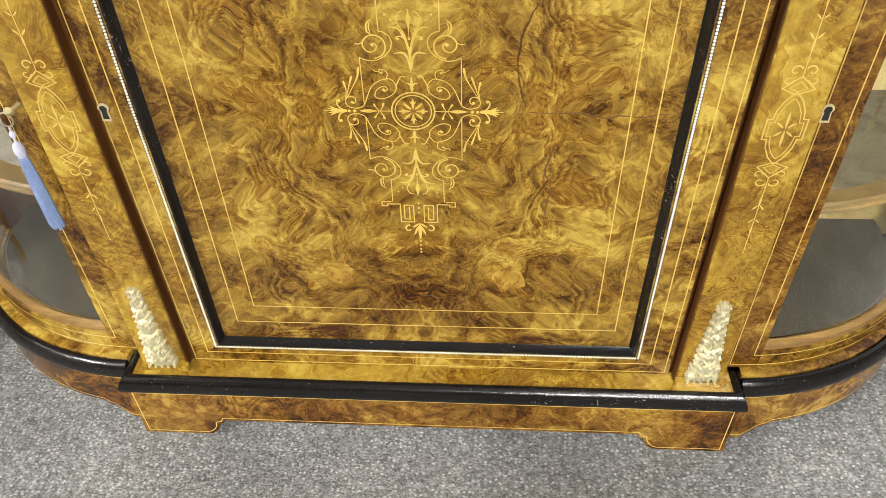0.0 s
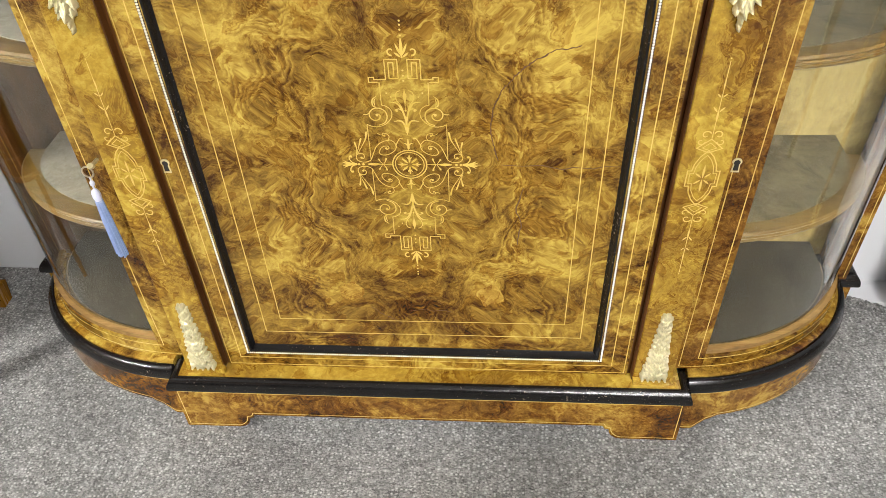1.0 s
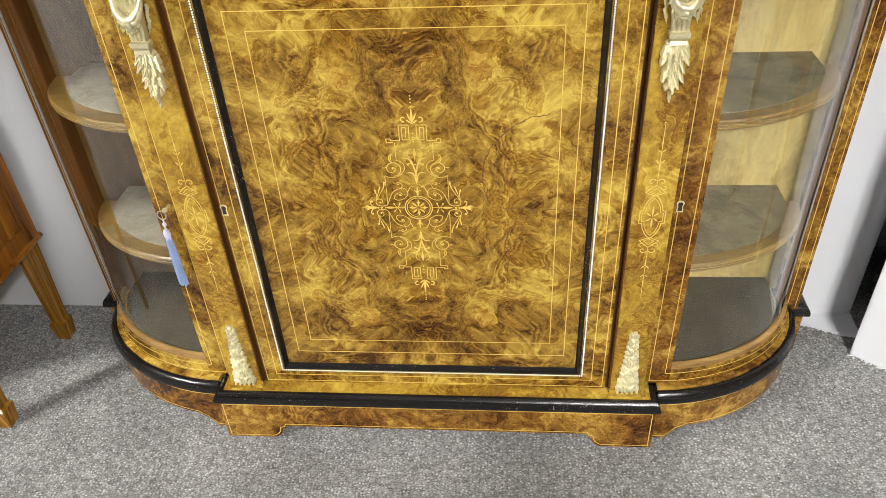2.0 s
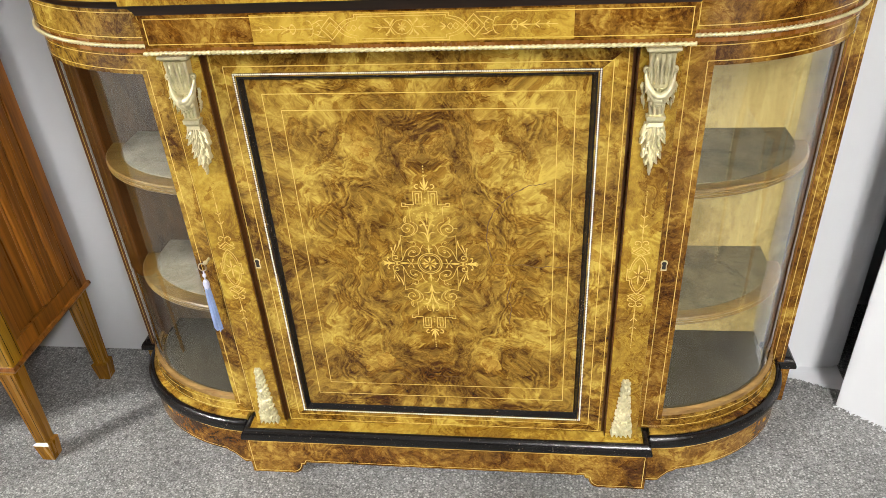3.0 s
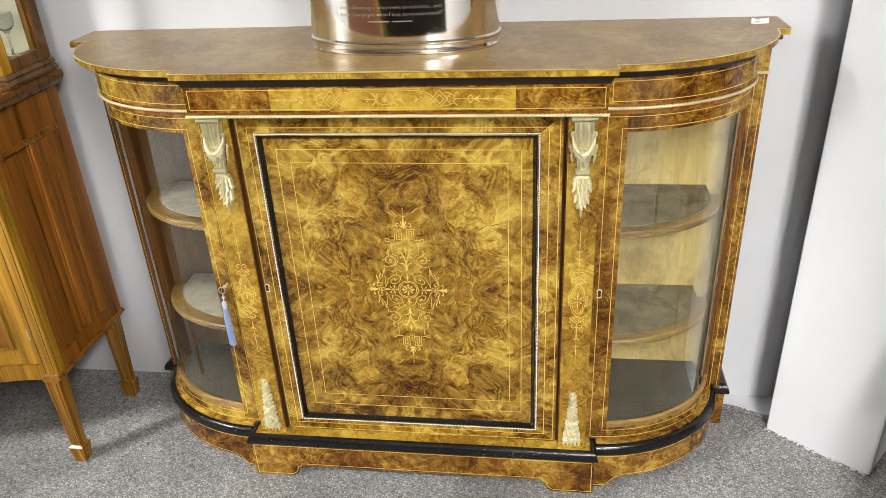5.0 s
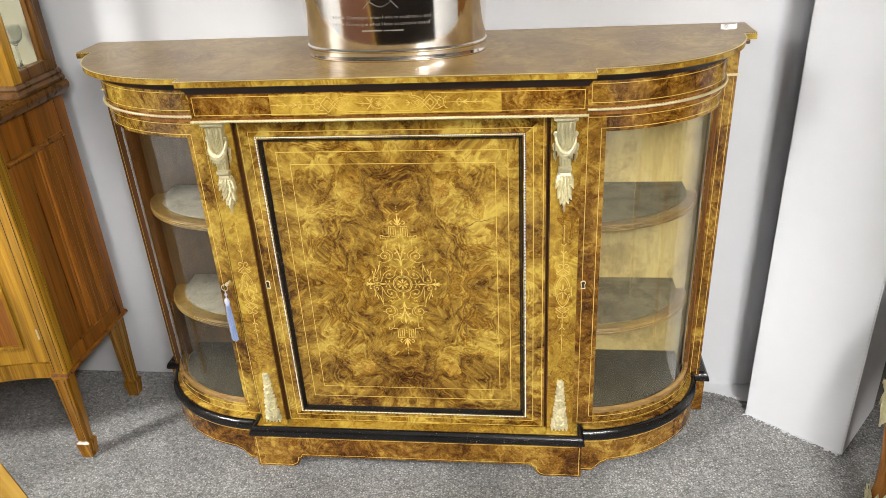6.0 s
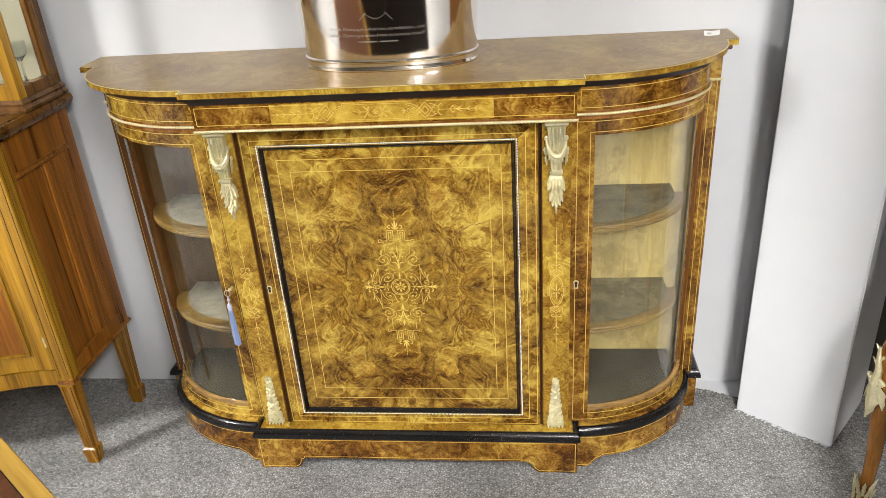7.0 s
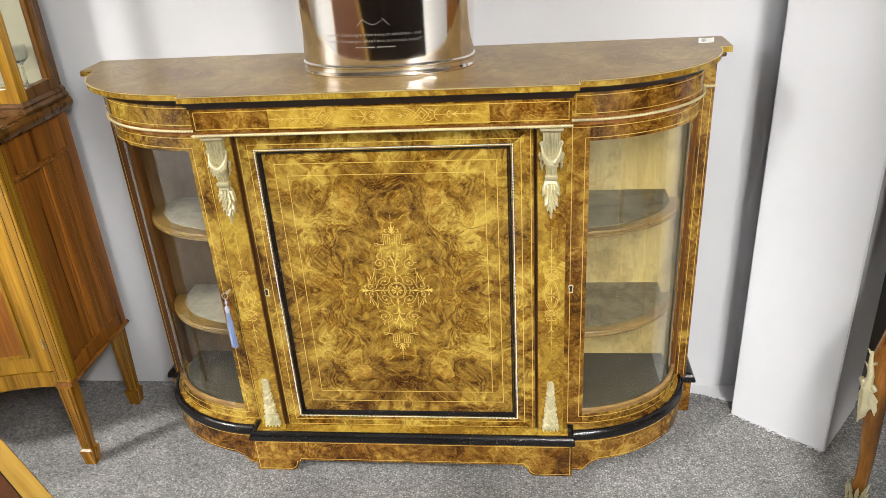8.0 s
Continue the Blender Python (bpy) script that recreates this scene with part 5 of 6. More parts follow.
for sx in (1, -1):
    far = 0.786 if sx > 0 else 0.800
    part("end_bracket", a_box(*sorted((sx * 0.740, sx * (far - 0.002))), 0.2335, 0.342, 1.033, 1.0434, bev=0.003), dark_walnut, credenza, "stepped walnut moulding under the end of the top")
    part("end_bracket", a_box(*sorted((sx * 0.740, sx * (far - 0.015))), 0.2325, 0.340, 1.024, 1.0328, bev=0.003), dark_walnut, credenza)
TA, TB = 0.338, 0.270
half = [(PX - 0.002, -0.062), (PX - 0.002, YC - TB)] + along(end_curve(TA, TB), 0.004, 9, 0.01) + [(0.770, YC), (0.7965, YC), (0.7965, 0.350)]
outline = half + [(-x if x < 0.79 else -0.812, y) for x, y in half[::-1]]
bm = prism(bmesh.new(), outline, lambda p: (p[0], p[1], 1.0435), lambda p: (p[0], p[1], TOP - 0.0035))
top = part("top", bm, burr_light, credenza, "figured walnut top edge")
ins = [(x - 0.0015 * (1 if x > 0 else -1), y + (0.0015 if y < 0.3 else -0.0015)) for x, y in outline]
part("top_veneer", prism(bmesh.new(), ins, lambda p: (p[0], p[1], TOP - 0.0038), lambda p: (p[0], p[1], TOP)), burr_top, top, "polished brown walnut veneer with soft figure")
bm = bmesh.new()
rim = spaced([(x, y - 0.0006, TOP - 0.0012) for x, y in half[::-1]] + [(-x, y - 0.0006, TOP - 0.0012) for x, y in half], 0.004)
for p in rim:
    blob(bm, p, (0.0017, 0.0017, 0.0014), sub=1)
part("edge_beading", bm, pale_gilt, top, "fine gilt beading along the top edge")

# ---- key with tassel in the end door's lock ----
key = tagged(empty("key", -0.428, YC - B, 0.546), "old key with a pale blue silk tassel, in the lock", "key")
bm = bmesh.new()
tube(bm, [(0, 0.006, 0), (0, -0.016, 0.002)], 0.0026, 8)
blob(bm, (0, -0.017, 0.002), (0.0045, 0.004, 0.0045))
tube(bm, [(0, -0.020, 0.003), (0.002, -0.024, 0.006), (0.004, -0.026, 0.009)], 0.0040, 8)
part("shank", bm, pale_gilt, key, "pale turned key handle", smooth=50)
bm = bmesh.new()
tube(bm, [(-0.008 + 0.0075 * math.cos(a), -0.019, -0.007 + 0.0085 * math.sin(a)) for a in (2 * math.pi * k / 20 for k in range(21))], 0.0012, 6, cap=False)
part("ring", bm, steel, key, "thin metal key ring", smooth=60)
bm = bmesh.new()
tube(bm, [(-0.008, -0.019, -0.015), (-0.0085, -0.019, -0.027), (-0.0095, -0.019, -0.040)], 0.0014, 6)
blob(bm, (-0.0085, -0.019, -0.026), (0.0035, 0.0035, 0.005))
part("cord", bm, silk_pale, key, "pale knotted cord", smooth=60)
part("tassel_head", lathe(bmesh.new(), [(0.0015, -0.036), (0.0042, -0.038), (0.0060, -0.043), (0.0060, -0.050), (0.0044, -0.054), (0.0052, -0.057)], (-0.0095, -0.019, 0), 16), silk_pale, key, "pale bound tassel head", smooth=50)
bm = bmesh.new()
for k in range(60):
    a, r = 2.399 * k, math.sqrt((k + 0.5) / 60)
    x0, y0 = 0.0044 * r * math.cos(a), 0.0044 * r * math.sin(a)
    x1, y1 = 0.0072 * r * math.cos(a) + random.uniform(-0.0008, 0.0008), 0.0075 * r * math.sin(a)
    end = -0.158 + random.uniform(-0.004, 0.004)
    tube(bm, [(-0.0095 + x0, -0.019 + y0, -0.055), (-0.0095 + 0.7 * x0 + 0.45 * x1, -0.0185 + 0.6 * y0 + 0.4 * y1, -0.09), (-0.0095 + x1, -0.0165 + y1, end)], 0.0013, 5)
part("tassel_skirt", bm, silk, key, "blue silk threads", smooth=60)

# ---- champagne cooler on the top ----
CX, CY, RA, RB = 0.003, 0.168, 0.200, 0.116
cooler = tagged(empty("champagne_cooler", CX, CY, TOP), "oval polished silver champagne cooler with engraved quotation", "champagne cooler")
OV = 2.25


def oval_ring(bm, s, z, sides=72):
    pts = []
    for k in range(sides):
        a = 2 * math.pi * k / sides
        c, d = math.cos(a), math.sin(a)
        pts.append(bm.verts.new((RA * s * math.copysign(abs(c) ** (2 / OV), c), (RB + RA * (s - 1)) * math.copysign(abs(d) ** (2 / OV), d), z)))
    return pts


def oval_body(profile):
    bm = bmesh.new()
    rings = [oval_ring(bm, s, z) for s, z in profile]
    for a, b in zip(rings, rings[1:]):
        for k in range(len(a)):
            bm.faces.new((a[k], a[(k + 1) % len(a)], b[(k + 1) % len(b)], b[k]))
    bm.faces.new(rings[0][::-1])
    bm.faces.new(rings[-1])
    return bm


def flare(z):
    return 0.985 + 0.10 * (z / 0.26) ** 1.6


wallp = [(flare(z), z) for z in (0.026 + 0.234 * k / 14 for k in range(15))]
part("bowl", oval_body(wallp + [(flare(0.26) + 0.012, 0.264), (flare(0.26) + 0.012, 0.27), (flare(0.26) - 0.012, 0.268)] + [(s - 0.018, z) for s, z in wallp[::-1]]), silver, cooler, "polished silver oval bowl", smooth=40)
part("foot_band", oval_body([(0.985, 0.0), (1.003, 0.0), (1.006, 0.0015), (1.006, 0.004), (1.002, 0.006), (0.9985, 0.012), (0.9985, 0.018), (1.003, 0.0195), (1.0045, 0.0215), (1.003, 0.0235), (0.986, 0.0265), (0.95, 0.0265)]), silver, cooler, "silver foot band with a bead line", smooth=30)
for sx in (-1, 1):
    bm = bmesh.new()
    tube(bm, [(sx * (0.215 + 0.028 * math.sin(math.pi * k / 10)), 0, 0.245 - 0.07 * k / 10) for k in range(11)], 0.005, 8)
    part("handle", bm, silver, cooler, smooth=60)


def on_cooler(x, z):
    s = flare(z) + 0.002
    u = min(0.999, abs(x / (RA * s)))
    return Vector((x, -(RB + RA * (s - 1)) * (1 - u ** OV) ** (1 / OV) - 0.0006, z))


lettering("\u201cI drink Champagne when I win, to celebrate... and", 0.0103, lambda x, y: on_cooler(x - 0.012, 0.090 + y), engraved, "engraving", cooler, "engraved line of lettering")
lettering("I drink Champagne when I lose, to console myself\u201d", 0.0103, lambda x, y: on_cooler(x - 0.010, 0.0765 + y), engraved, "engraving", cooler, "engraved line of lettering")
bm = bmesh.new()
for x0, x1 in ((-0.052, -0.010), (-0.004, 0.036)):
    n = 6
    for i in range(n):
        a, b = x0 + (x1 - x0) * i / n, x0 + (x1 - x0) * (i + 1) / n
        bm.faces.new([bm.verts.new(on_cooler(x, z)) for x, z in ((a, 0.0650), (b, 0.0650), (b, 0.0670), (a, 0.0670))])
part("engraved_bar", bm, engraved, cooler)
bm = bmesh.new()
crest = [(-0.024 + 0.048 * k / 16, 0.1135 + 0.012 * abs(k / 8 - 1) ** 1.6 + 0.0016 * (k % 2)) for k in range(17)]
for i in range(len(crest) - 1):
    a, b = Vector(crest[i]), Vector(crest[(i + 1) % len(crest)])
    n = Vector((-(b - a).y, (b - a).x)).normalized() * 0.0003
    bm.faces.new([bm.verts.new(on_cooler(p.x - 0.008, p.y)) for p in (a - n, b - n, b + n, a + n)])
for s in (-1, 1):
    a, b = Vector((s * 0.020, 0.128)), Vector((s * 0.036, 0.112))
    n = Vector((-(b - a).y, (b - a).x)).normalized() * 0.0004
    bm.faces.new([bm.verts.new(on_cooler(p.x - 0.008, p.y)) for p in (a - n, b - n, b + n, a + n)])
part("engraved_crest", bm, engraved, cooler, "engraved shield outline")

# ---- price tag ----
tag = tagged(empty("price_tag", 0.745, 0.283, TOP, -12), "small folded white paper price tag lying on the top", "price tag")
bm = bmesh.new()
rows = []
for i in range(9):
    u = -0.024 + 0.048 * i / 8
    lift = 0.001 + 0.006 * max(0, (u - 0.004) / 0.02) ** 2 + 0.001 * math.sin(u * 200)
    rows.append([bm.verts.new((u, v, lift + dz)) for v, dz in ((-0.016, 0.0), (0.016, 0.011), (0.016, 0.0116), (-0.016, 0.0006))])
for a, b in zip(rows, rows[1:]):
    for j in range(4):
        bm.faces.new((a[j], a[(j + 1) % 4], b[(j + 1) % 4], b[j]))
bm.faces.new(rows[0])
bm.faces.new(rows[-1][::-1])
part("card", bm, paper, tag, "white paper card", smooth=30)
tag.scale = (0.72, 0.72, 0.55)
bm = bmesh.new()
for u0, u1, v in ((-0.014, -0.002, 0.006), (-0.016, 0.0, -0.002), (-0.012, -0.004, -0.008)):
    box(bm, u0, u1, v - 0.0012, v + 0.0012, 0.0074 + 0.344 * v, 0.0082 + 0.344 * v)
part("writing", bm, ink, tag)

# ---- display cabinet beside the credenza ----
LX, LY0, LY1 = -0.904, -0.045, 0.325
cab = tagged(empty("display_cabinet", LX, 0, 0), "bow-fronted mahogany display cabinet with satinwood banding, on tapered legs", "display cabinet")
WIDE = 1.05


def bow(x):
    """Front of the cabinet: hollow by the posts, swelling towards the middle (x from 0 to -WIDE)."""
    f = min(1.0, max(0.0, -x / WIDE))
    w = 0.5 - 0.5 * math.cos(2 * math.pi * f)
    return LY0 + 0.004 - 0.15 * w ** 1.3


def tapered_leg(x, y):
    leg_bm = bmesh.new()
    for z0, z1, w0, w1 in ((0.272, 0.055, 0.019, 0.0135), (0.055, 0.050, 0.0135, 0.0195), (0.050, 0.0, 0.0195, 0.0150)):
        a = [leg_bm.verts.new((x + w0 * i, y + w0 * j, z0)) for i, j in ((-1, -1), (1, -1), (1, 1), (-1, 1))]
        b = [leg_bm.verts.new((x + w1 * i, y + w1 * j, z1)) for i, j in ((-1, -1), (1, -1), (1, 1), (-1, 1))]
        leg_bm.faces.new(a)
        leg_bm.faces.new(b[::-1])
        for i in range(4):
            leg_bm.faces.new((a[i], a[(i + 1) % 4], b[(i + 1) % 4], b[i]))
    ob = part("leg", leg_bm, leg_wood, cab, "square tapered leg with a spade foot")
    line = bmesh.new()
    for u in (-0.6, 0.6):
        ribbon(line, [(x + 0.0185 * u, y - 0.0193, 0.268), (x + 0.0135 * u, y - 0.0143, 0.062)], (0, -1, 0), 0.0012)
    part("stringing", line, ebony, ob)
    part("collar", a_box(x - 0.0215, x + 0.0215, y - 0.0215, y + 0.0215, 0.272, 0.286, bev=0.002), satinwood, ob)


for x, y in ((-0.025, LY0 + 0.018), (-0.025, 0.245), (-WIDE + 0.02, LY0 + 0.018), (-WIDE + 0.02, 0.245)):
    tapered_leg(x, y)
# body with framed side
Z0, Z1 = 0.286, 0.955
part("body", prism(bmesh.new(), [(-0.012, 0.27), (-0.012, LY0 + 0.04)] + [(-0.04 - (WIDE - 0.08) * k / 24, bow(-0.04 - (WIDE - 0.08) * k / 24) + 0.02) for k in range(25)] + [(-WIDE + 0.012, LY0 + 0.04), (-WIDE + 0.012, 0.27)],
                   lambda p: (p[0], p[1], Z0 + 0.004), lambda p: (p[0], p[1], Z1)), mahogany, cab)
for x0 in (-0.038, -WIDE):
    part("front_post", a_box(x0, x0 + 0.038, LY0, LY0 + 0.04, Z0, Z1, bev=0.002), satinwood, cab, "golden satinwood corner post")
    part("back_post", a_box(x0, x0 + 0.038, 0.232, 0.272, Z0, Z1, bev=0.002), mahogany, cab)
for x in (-0.031, -0.007):
    part("stringing", ribbon(bmesh.new(), [(x, LY0 - 0.0006, Z0 + 0.012), (x, LY0 - 0.0006, Z1 - 0.012)], (0, -1, 0), 0.0016), ebony, cab, "dark stringing line")
for y in (LY0 + 0.008, LY0 + 0.033):
    part("stringing", ribbon(bmesh.new(), [(0.0006, y, Z0 + 0.012), (0.0006, y, Z1 - 0.012)], (1, 0, 0), 0.0014), ebony, cab, "dark stringing line")
# side panel: stiles, rails, an inner moulding and fluted boards at the back
part("side_rail", a_box(-0.012, -0.002, LY0 + 0.04, 0.232, Z0, 0.330, bev=0.001), mahogany, cab)
part("side_rail", a_box(-0.012, -0.002, LY0 + 0.04, 0.232, 0.862, Z1, bev=0.001), mahogany, cab)
bm = bmesh.new()
for k in range(20):
    y = LY0 + 0.046 + k * 0.0118
    if y < 0.228:
        tube(bm, [(-0.0015, y, 0.852), (-0.0015, y + 0.0085, 0.852)], 0.0045, 6)
box(bm, -0.012, 0.0, LY0 + 0.04, 0.232, 0.856, 0.862)
part("side_dentil", bm, mahogany, cab, "carved bead moulding")
part("side_stile", a_box(-0.012, -0.003, LY0 + 0.04, LY0 + 0.062, 0.330, 0.845, bev=0.001), mahogany, cab)
for k in range(5):
    y = 0.122 + 0.022 * k
    part("reeded_board", a_box(-0.012, -0.004 + 0.0016 * (k % 2), y, y + 0.0205, 0.330, 0.845, bev=0.003), mahogany, cab)
bm = bmesh.new()
for y in (LY0 + 0.0655, 0.119):
    tube(bm, [(-0.0105, y, 0.332), (-0.0105, y, 0.845)], 0.0035, 6)
part("panel_bead", bm, mahogany, cab)
part("bottom_bead", sweep(bmesh.new(), [(0.0, 0.275), (0.0, LY0), (-0.04, LY0)][::-1], [(-0.02, Z0 - 0.006), (0.005, Z0 - 0.006), (0.007, Z0 - 0.001), (0.004, Z0 + 0.005), (-0.02, Z0 + 0.005)]), mahogany, cab)


def bowed(x0, x1, z0, z1, out, deep, n=24):
    pts = [(x0 + (x1 - x0) * k / n, bow(x0 + (x1 - x0) * k / n)) for k in range(n + 1)]
    return sweep(bmesh.new(), pts, [(out, z0), (out, z1), (out - deep, z1), (out - deep, z0)])


XL, XR = -WIDE + 0.04, -0.04
part("bottom_rail", bowed(XL, XR, Z0 - 0.01, 0.322, 0.002, 0.025), satinwood, cab, "bowed satinwood bottom rail", smooth=40)
cdoor = part("door", bowed(XL, XR, 0.325, 0.945, 0.0, 0.02), satinwood, cab, "bowed satinwood door with framed panel", smooth=40)
for args in ((XL + 0.05, XR - 0.05, 0.372, 0.380), (XL + 0.05, XR - 0.05, 0.895, 0.903)):
    part("panel_moulding", bowed(*args, 0.006, 0.008), satinwood, cdoor, smooth=40)
for x in (XR - 0.058, XL + 0.05):
    part("panel_moulding", bowed(x, x + 0.008, 0.380, 0.895, 0.006, 0.008, 2), satinwood, cdoor, smooth=40)
part("door_panel", bowed(XL + 0.06, XR - 0.06, 0.382, 0.893, 0.002, 0.004), mahogany, cdoor, "figured reddish panel", smooth=40)
bm = bmesh.new()
tube(bm, [(-0.0405, LY0 - 0.0012, 0.40), (-0.0405, LY0 - 0.0012, 0.43)], 0.0022, 6)
part("hinge", bm, pale_gilt, cdoor, "small brass hinge")
front = [(XL - 0.04 + (WIDE) * k / 26, bow(XL - 0.04 + WIDE * k / 26)) for k in range(27)]
slab = front + [(0.003, LY0), (0.003, 0.285), (-WIDE, 0.285)]
part("waist_moulding", sweep(bmesh.new(), front + [(0.003, LY0), (0.003, 0.285)], [(-0.03, 0.95), (0.004, 0.95), (0.010, 0.956), (0.016, 0.964), (0.018, 0.972), (0.014, 0.982), (-0.03, 0.982)]), dark_frame, cab, "moulded edge at the waist", smooth=30)
part("waist_top", prism(bmesh.new(), slab, lambda p: (p[0], p[1], 0.955), lambda p: (p[0], p[1], 0.9835)), dark_frame, cab, "dark mahogany shelf at the waist")
# glazed upper stage, set back
UY0, UY1, UZ1 = 0.105, 0.285, 1.78
upper = part("upper_base", sweep(bmesh.new(), [(-WIDE + 0.01, UY0), (0.002, UY0), (0.002, UY1)], [(-0.03, 0.9837), (0.010, 0.9837), (0.012, 0.991), (0.005, 0.998), (0.008, 1.004), (0.002, 1.012), (-0.03, 1.012)]), dark_frame, cab, "stepped base moulding of the glazed upper stage", smooth=30)
for x0, y0, y1, mat in ((-0.026, UY0 - 0.002, UY0 + 0.03, satinwood), (-0.026, UY1 - 0.036, UY1, dark_frame), (-WIDE + 0.01, UY0, UY0 + 0.03, satinwood), (-WIDE + 0.01, UY1 - 0.036, UY1, dark_frame)):
    part("upright", a_box(x0, x0 + 0.028, y0, y1, 1.012, UZ1, bev=0.002), mat, upper)
for y0, y1, z0, z1 in ((UY0 + 0.03, UY1 - 0.036, 1.012, 1.040), (UY0 + 0.03, UY1 - 0.036, UZ1 - 0.04, UZ1)):
    part("side_rail", a_box(-0.022, 0.002, y0, y1, z0, z1, bev=0.002), dark_frame, upper)
part("side_bead", a_box(-0.016, -0.006, UY1 - 0.042, UY1 - 0.036, 1.04, UZ1 - 0.04), dark_frame, upper)
side_glass = part("side_glass", a_box(-0.012, -0.009, UY0 + 0.03, UY1 - 0.042, 1.04, UZ1 - 0.04), pane_glass, upper, "clear glass")
side_glass.visible_shadow = False
front_glass = part("front_glass", a_box(-WIDE + 0.04, -0.031, UY0 + 0.012, UY0 + 0.015, 1.05, UZ1 - 0.05), pane_glass, upper, "clear glass")
front_glass.visible_shadow = False
part("front_rail", a_box(-WIDE + 0.038, -0.026, UY0, UY0 + 0.025, 1.012, 1.05, bev=0.002), satinwood, upper)
part("front_rail", a_box(-WIDE + 0.038, -0.026, UY0, UY0 + 0.025, UZ1 - 0.05, UZ1, bev=0.002), satinwood, upper)
part("back_lining", a_box(-WIDE + 0.012, -0.026, UY1 - 0.012, UY1, 1.012, UZ1), cream_cloth, upper, "cream cloth lining")
part("stage_floor", a_box(-WIDE + 0.012, -0.026, UY0 + 0.026, UY1 - 0.012, 1.0122, 1.024), cream_cloth, upper, "cream cloth lining")
part("cornice", sweep(bmesh.new(), [(-WIDE + 0.01, UY0), (0.002, UY0), (0.002, UY1)], [(-0.03, UZ1), (0.005, UZ1), (0.012, UZ1 + 0.02), (0.03, UZ1 + 0.045), (0.032, UZ1 + 0.055), (-0.03, UZ1 + 0.055)]), dark_frame, cab, smooth=30)
part("roof", a_box(-WIDE + 0.02, -0.03, UY0 + 0.01, UY1, UZ1, UZ1 + 0.05), dark_frame, cab)

goblet = tagged(part("wine_glass", lathe(bmesh.new(), [(0.032, 0.0), (0.032, 0.002), (0.010, 0.005), (0.0045, 0.012), (0.0045, 0.085), (0.012, 0.095), (0.030, 0.112), (0.036, 0.135), (0.034, 0.165), (0.0325, 0.165), (0.0345, 0.135), (0.028, 0.114), (0.010, 0.099)], (0, 0, 0), 20), crystal, smooth=50),
                "cut crystal wine glass standing in the glazed cabinet", "wine glass")
goblet.location = (-0.966, 0.238, 1.0245)
goblet.scale = (0.62, 0.62, 0.62)

# ---- writing table whose corner shows beside the path ----
desk = tagged(empty("writing_table", -0.272, -0.926, 0, 143.2), "writing table with brown leather top and golden satinwood banding", "table")
DW, DD, DT = 0.62, 1.0, 0.76
part("tabletop", a_box(0, DW, 0, DD, DT - 0.024, DT - 0.001, bev=0.002), mahogany, desk, "thin table edge")
for x0, x1, y0, y1 in ((0.002, DW - 0.002, 0.002, 0.028), (0.002, DW - 0.002, DD - 0.028, DD - 0.002), (0.002, 0.028, 0.028, DD - 0.028), (DW - 0.028, DW - 0.002, 0.028, DD - 0.028)):
    part("banding", a_box(x0, x1, y0, y1, DT - 0.004, DT), satin_top, desk, "golden satinwood crossbanding")
part("leather_inset", a_box(0.0295, DW - 0.0295, 0.0295, DD - 0.0295, DT - 0.004, DT - 0.0004), leather, desk, "worn brown leather writing surface")
bm = bmesh.new()
box(bm, 0.028, DW - 0.028, 0.028, 0.0295, DT - 0.004, DT + 0.0002)
box(bm, 0.028, 0.0295, 0.0295, DD - 0.028, DT - 0.004, DT + 0.0002)
part("dark_line", bm, ebony, desk)
part("apron", a_box(0.05, DW - 0.05, 0.05, DD - 0.05, 0.62, DT - 0.024), mahogany, desk)
for x in (0.07, DW - 0.07):
    for y in (0.07, DD - 0.07):
        bm = bmesh.new()
        tube(bm, [(x, y, 0.63), (x, y, 0.0)], lambda f: 0.024 - 0.008 * f, 4)
        part("leg", bm, mahogany, desk)

# ---- gilt-mounted piece on cabriole legs, under an added body ----
mtable = tagged(empty("gilt_mounted_piece", 1.114, -0.115, 0), "reddish mahogany piece on gilt-mounted cabriole legs, its tall body unseen and added", "cabinet")


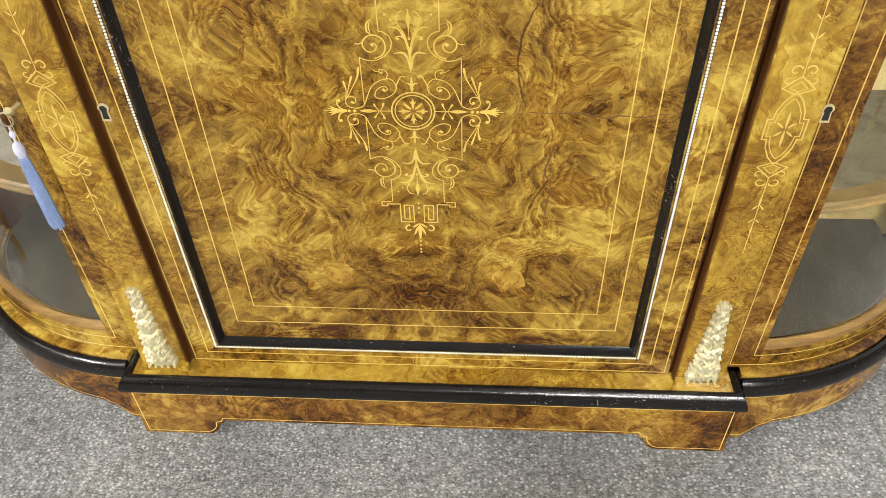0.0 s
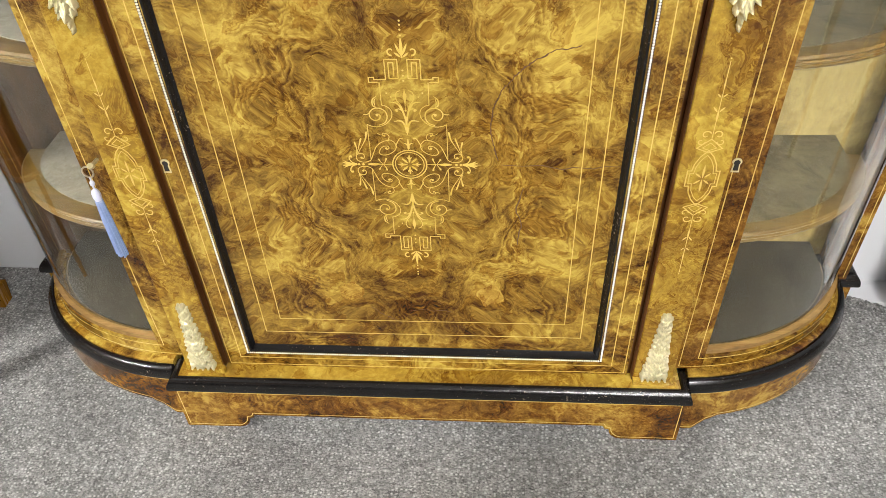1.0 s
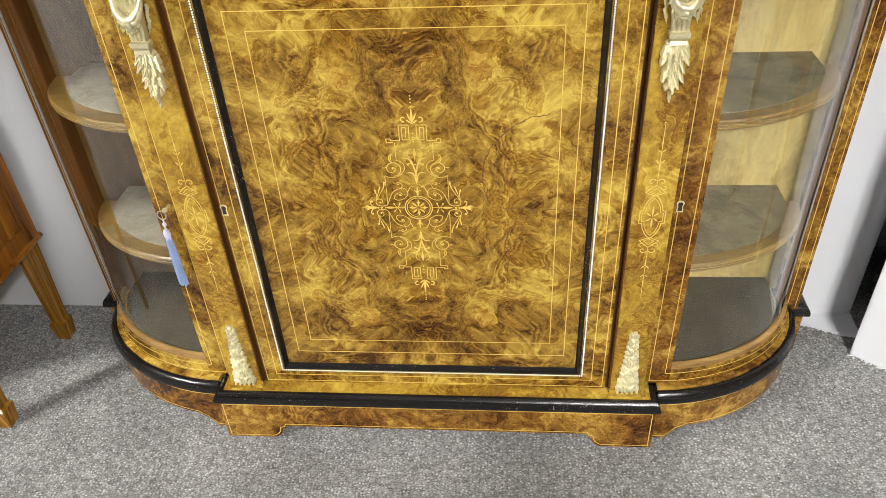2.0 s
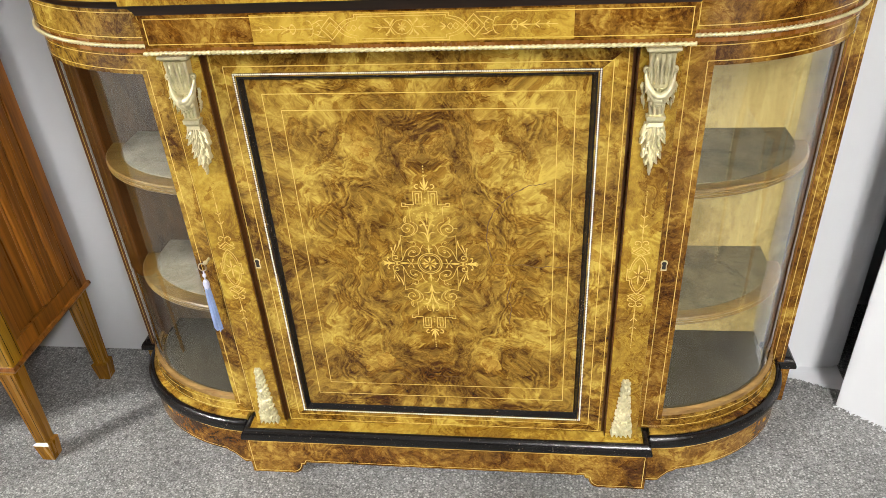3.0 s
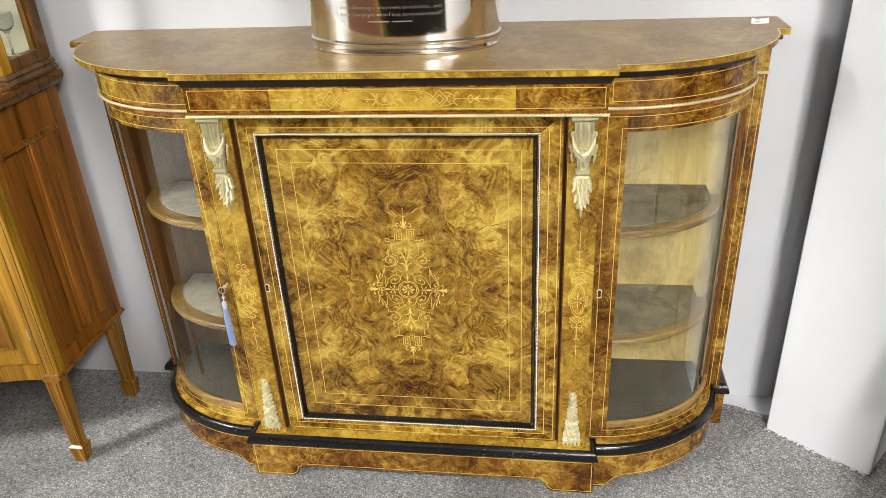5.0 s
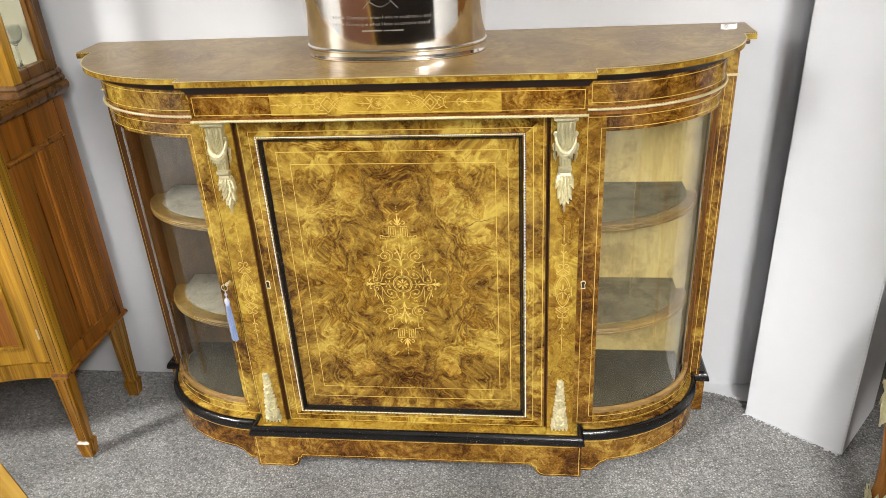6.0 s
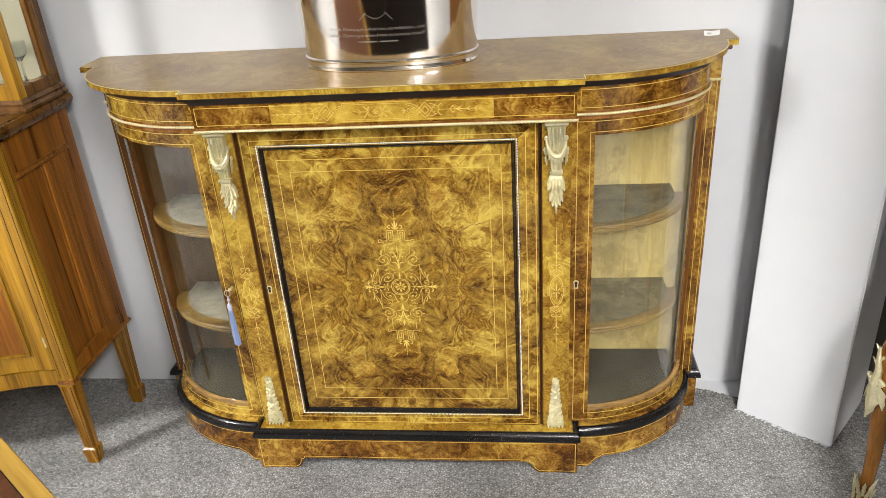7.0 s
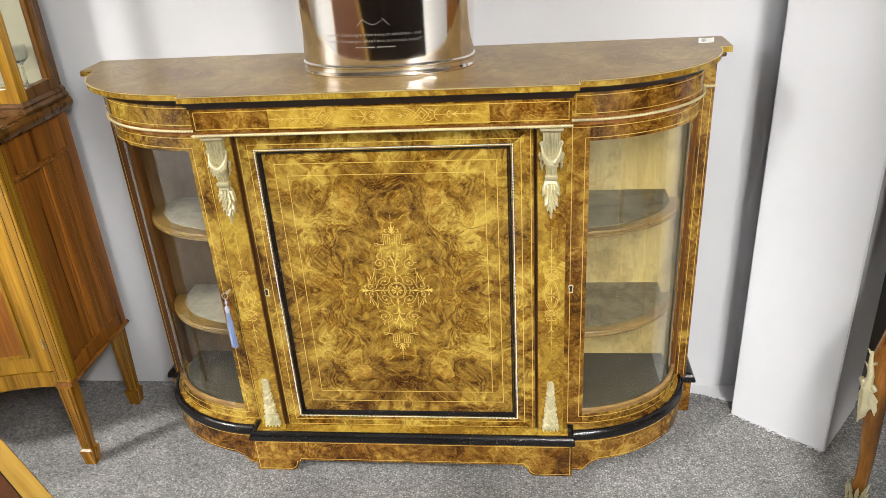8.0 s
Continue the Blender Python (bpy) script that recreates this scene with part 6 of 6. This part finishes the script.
def cabriole(x, y, dx, dy):
    """One leg: knee thrown out along (dx, dy), narrow ankle, toe kicked out again."""
    knots = [(0.56, -0.040, 0.036), (0.48, -0.018, 0.034), (0.42, 0.006, 0.032), (0.36, 0.010, 0.028), (0.30, 0.008, 0.023), (0.22, 0.000, 0.0195), (0.14, -0.006, 0.0165), (0.08, -0.006, 0.015), (0.035, -0.002, 0.016), (0.0, 0.003, 0.018)]
    bm = bmesh.new()
    tube(bm, [(x + dx * b, y + dy * b, z) for z, b, r in knots], lambda f: knots[round(f * 9)][2], 12)
    leg = part("leg", bm, reddish_wood, mtable, "curved reddish mahogany leg", smooth=50)
    px, py = -dy, dx

    def on_knee(u, out, z):
        """Lays (across, out, up) round the knee's swelling front."""
        r = 0.034 + 0.010 * min(1.0, max(0.0, (z - 0.25) / 0.13))
        a = u / r
        d = r * math.cos(a) + out - 0.004
        return (x + dx * d + px * (r * math.sin(a)), y + dy * d + py * (r * math.sin(a)), z)

    # knee mount: a draped leaf below a twisting stem, between scrolls
    bm = bmesh.new()
    acanthus(bm, (0.0, 0.003, 0.366), 180, 0.100, 0.046, 0.002, 2, on_knee)
    for sd in (-1, 1):
        acanthus(bm, (sd * 0.005, 0.002, 0.363), 180 - sd * 24, 0.066, 0.026, 0.004, 2, on_knee)
        acanthus(bm, (sd * 0.004, 0.003, 0.354), sd * 34, 0.036, 0.020, 0.004, 2, on_knee)
        scroll = [on_knee(sd * (0.013 + (0.010 - 0.006 * f) * math.cos(8 * f)), 0.007, 0.370 + (0.011 - 0.007 * f) * math.sin(8 * f)) for f in (k / 18 for k in range(19))]
        tube(bm, scroll, lambda f: 0.0048 - 0.0016 * f, 8)
    stem = [on_knee(0.005 * math.sin(5 * f), 0.006 - 0.002 * f, 0.363 + 0.095 * f) for f in (k / 12 for k in range(13))]
    tube(bm, stem, lambda f: 0.0085 * (1 - f) + 0.003, 8)
    for f, sd in ((0.35, 1), (0.55, -1), (0.75, 1), (0.92, -1)):
        acanthus(bm, (0.004 * sd, 0.004, 0.358 + 0.095 * f), sd * 40, 0.020, 0.011, 0.003, 2, on_knee)
    part("knee_mount", bm, gilt, leg, "cast gilt brass leaf and scroll knee mount", smooth=60)
    # toe mount: upright leaves round the foot
    for k in range(8):
        for z, r, long in ((0.0, 0.0185, 0.052), (0.026, 0.0170, 0.050)):
            turn = 2 * math.pi * k / 8 + z * 15

            def on_toe(u, out, up):
                d = r + out
                return (x + d * math.cos(turn + u / 0.02), y + d * math.sin(turn + u / 0.02), up)

            one = bmesh.new()
            acanthus(one, (0.0, 0.0, z), 0, long, 0.0135, 0.006, 3, on_toe)
            part("mount_leaf", one, gilt, leg, "gilt brass leaf", smooth=60)


for x, y, dx, dy in ((0.0, 0.0, -0.94, -0.34), (0.0, -0.46, -0.707, -0.707), (0.75, -0.46, 0.707, -0.707), (0.75, 0.0, 0.94, 0.34)):
    cabriole(x, y, dx, dy)
# Tall body and top are unseen, added to block light from the pillar's side.
part("body", a_box(0.018, 0.73, -0.48, 0.03, 0.50, 1.72, bev=0.01), reddish_wood, mtable, "unseen tall body, added to shade the pillar")
part("cabinet_top", a_box(0.012, 0.745, -0.495, 0.035, 1.72, 1.745, bev=0.006), mahogany, mtable)

# ---- made-up dark sideboard, added to darken the reflection in the silver ----
sideboard = tagged(empty("sideboard", 0.15, -2.35, 0, 180), "made-up long dark sideboard, added to darken the silver's reflection", "sideboard")
part("body", a_box(-0.95, 1.75, -0.22, 0.25, 0.06, 0.93, bev=0.003), dark_mahogany, sideboard)
part("sideboard_top", a_box(-0.975, 1.775, -0.25, 0.26, 0.93, 0.958, bev=0.006), dark_mahogany, sideboard, "moulded dark top")
for x in (-0.88, 0.4, 1.68):
    for y in (-0.17, 0.2):
        part("foot", lathe(bmesh.new(), [(0.022, 0.0), (0.034, 0.02), (0.036, 0.04), (0.026, 0.06)], (x, y, 0), 12), dark_mahogany, sideboard)
for z0, z1 in ((0.09, 0.36), (0.375, 0.61), (0.625, 0.78), (0.795, 0.915)):
    drawer = part("drawer", a_box(-0.92, 1.72, -0.232, -0.20, z0, z1, bev=0.003), dark_mahogany, sideboard)
    for x in (-0.55, 0.40, 1.35):
        bm = bmesh.new()
        blob(bm, (x, -0.25, (z0 + z1) / 2), (0.018, 0.014, 0.018))
        tube(bm, [(x, -0.23, (z0 + z1) / 2), (x, -0.25, (z0 + z1) / 2)], 0.008, 8)
        part("knob", bm, dark_mahogany, drawer, "turned wooden knob", smooth=60)
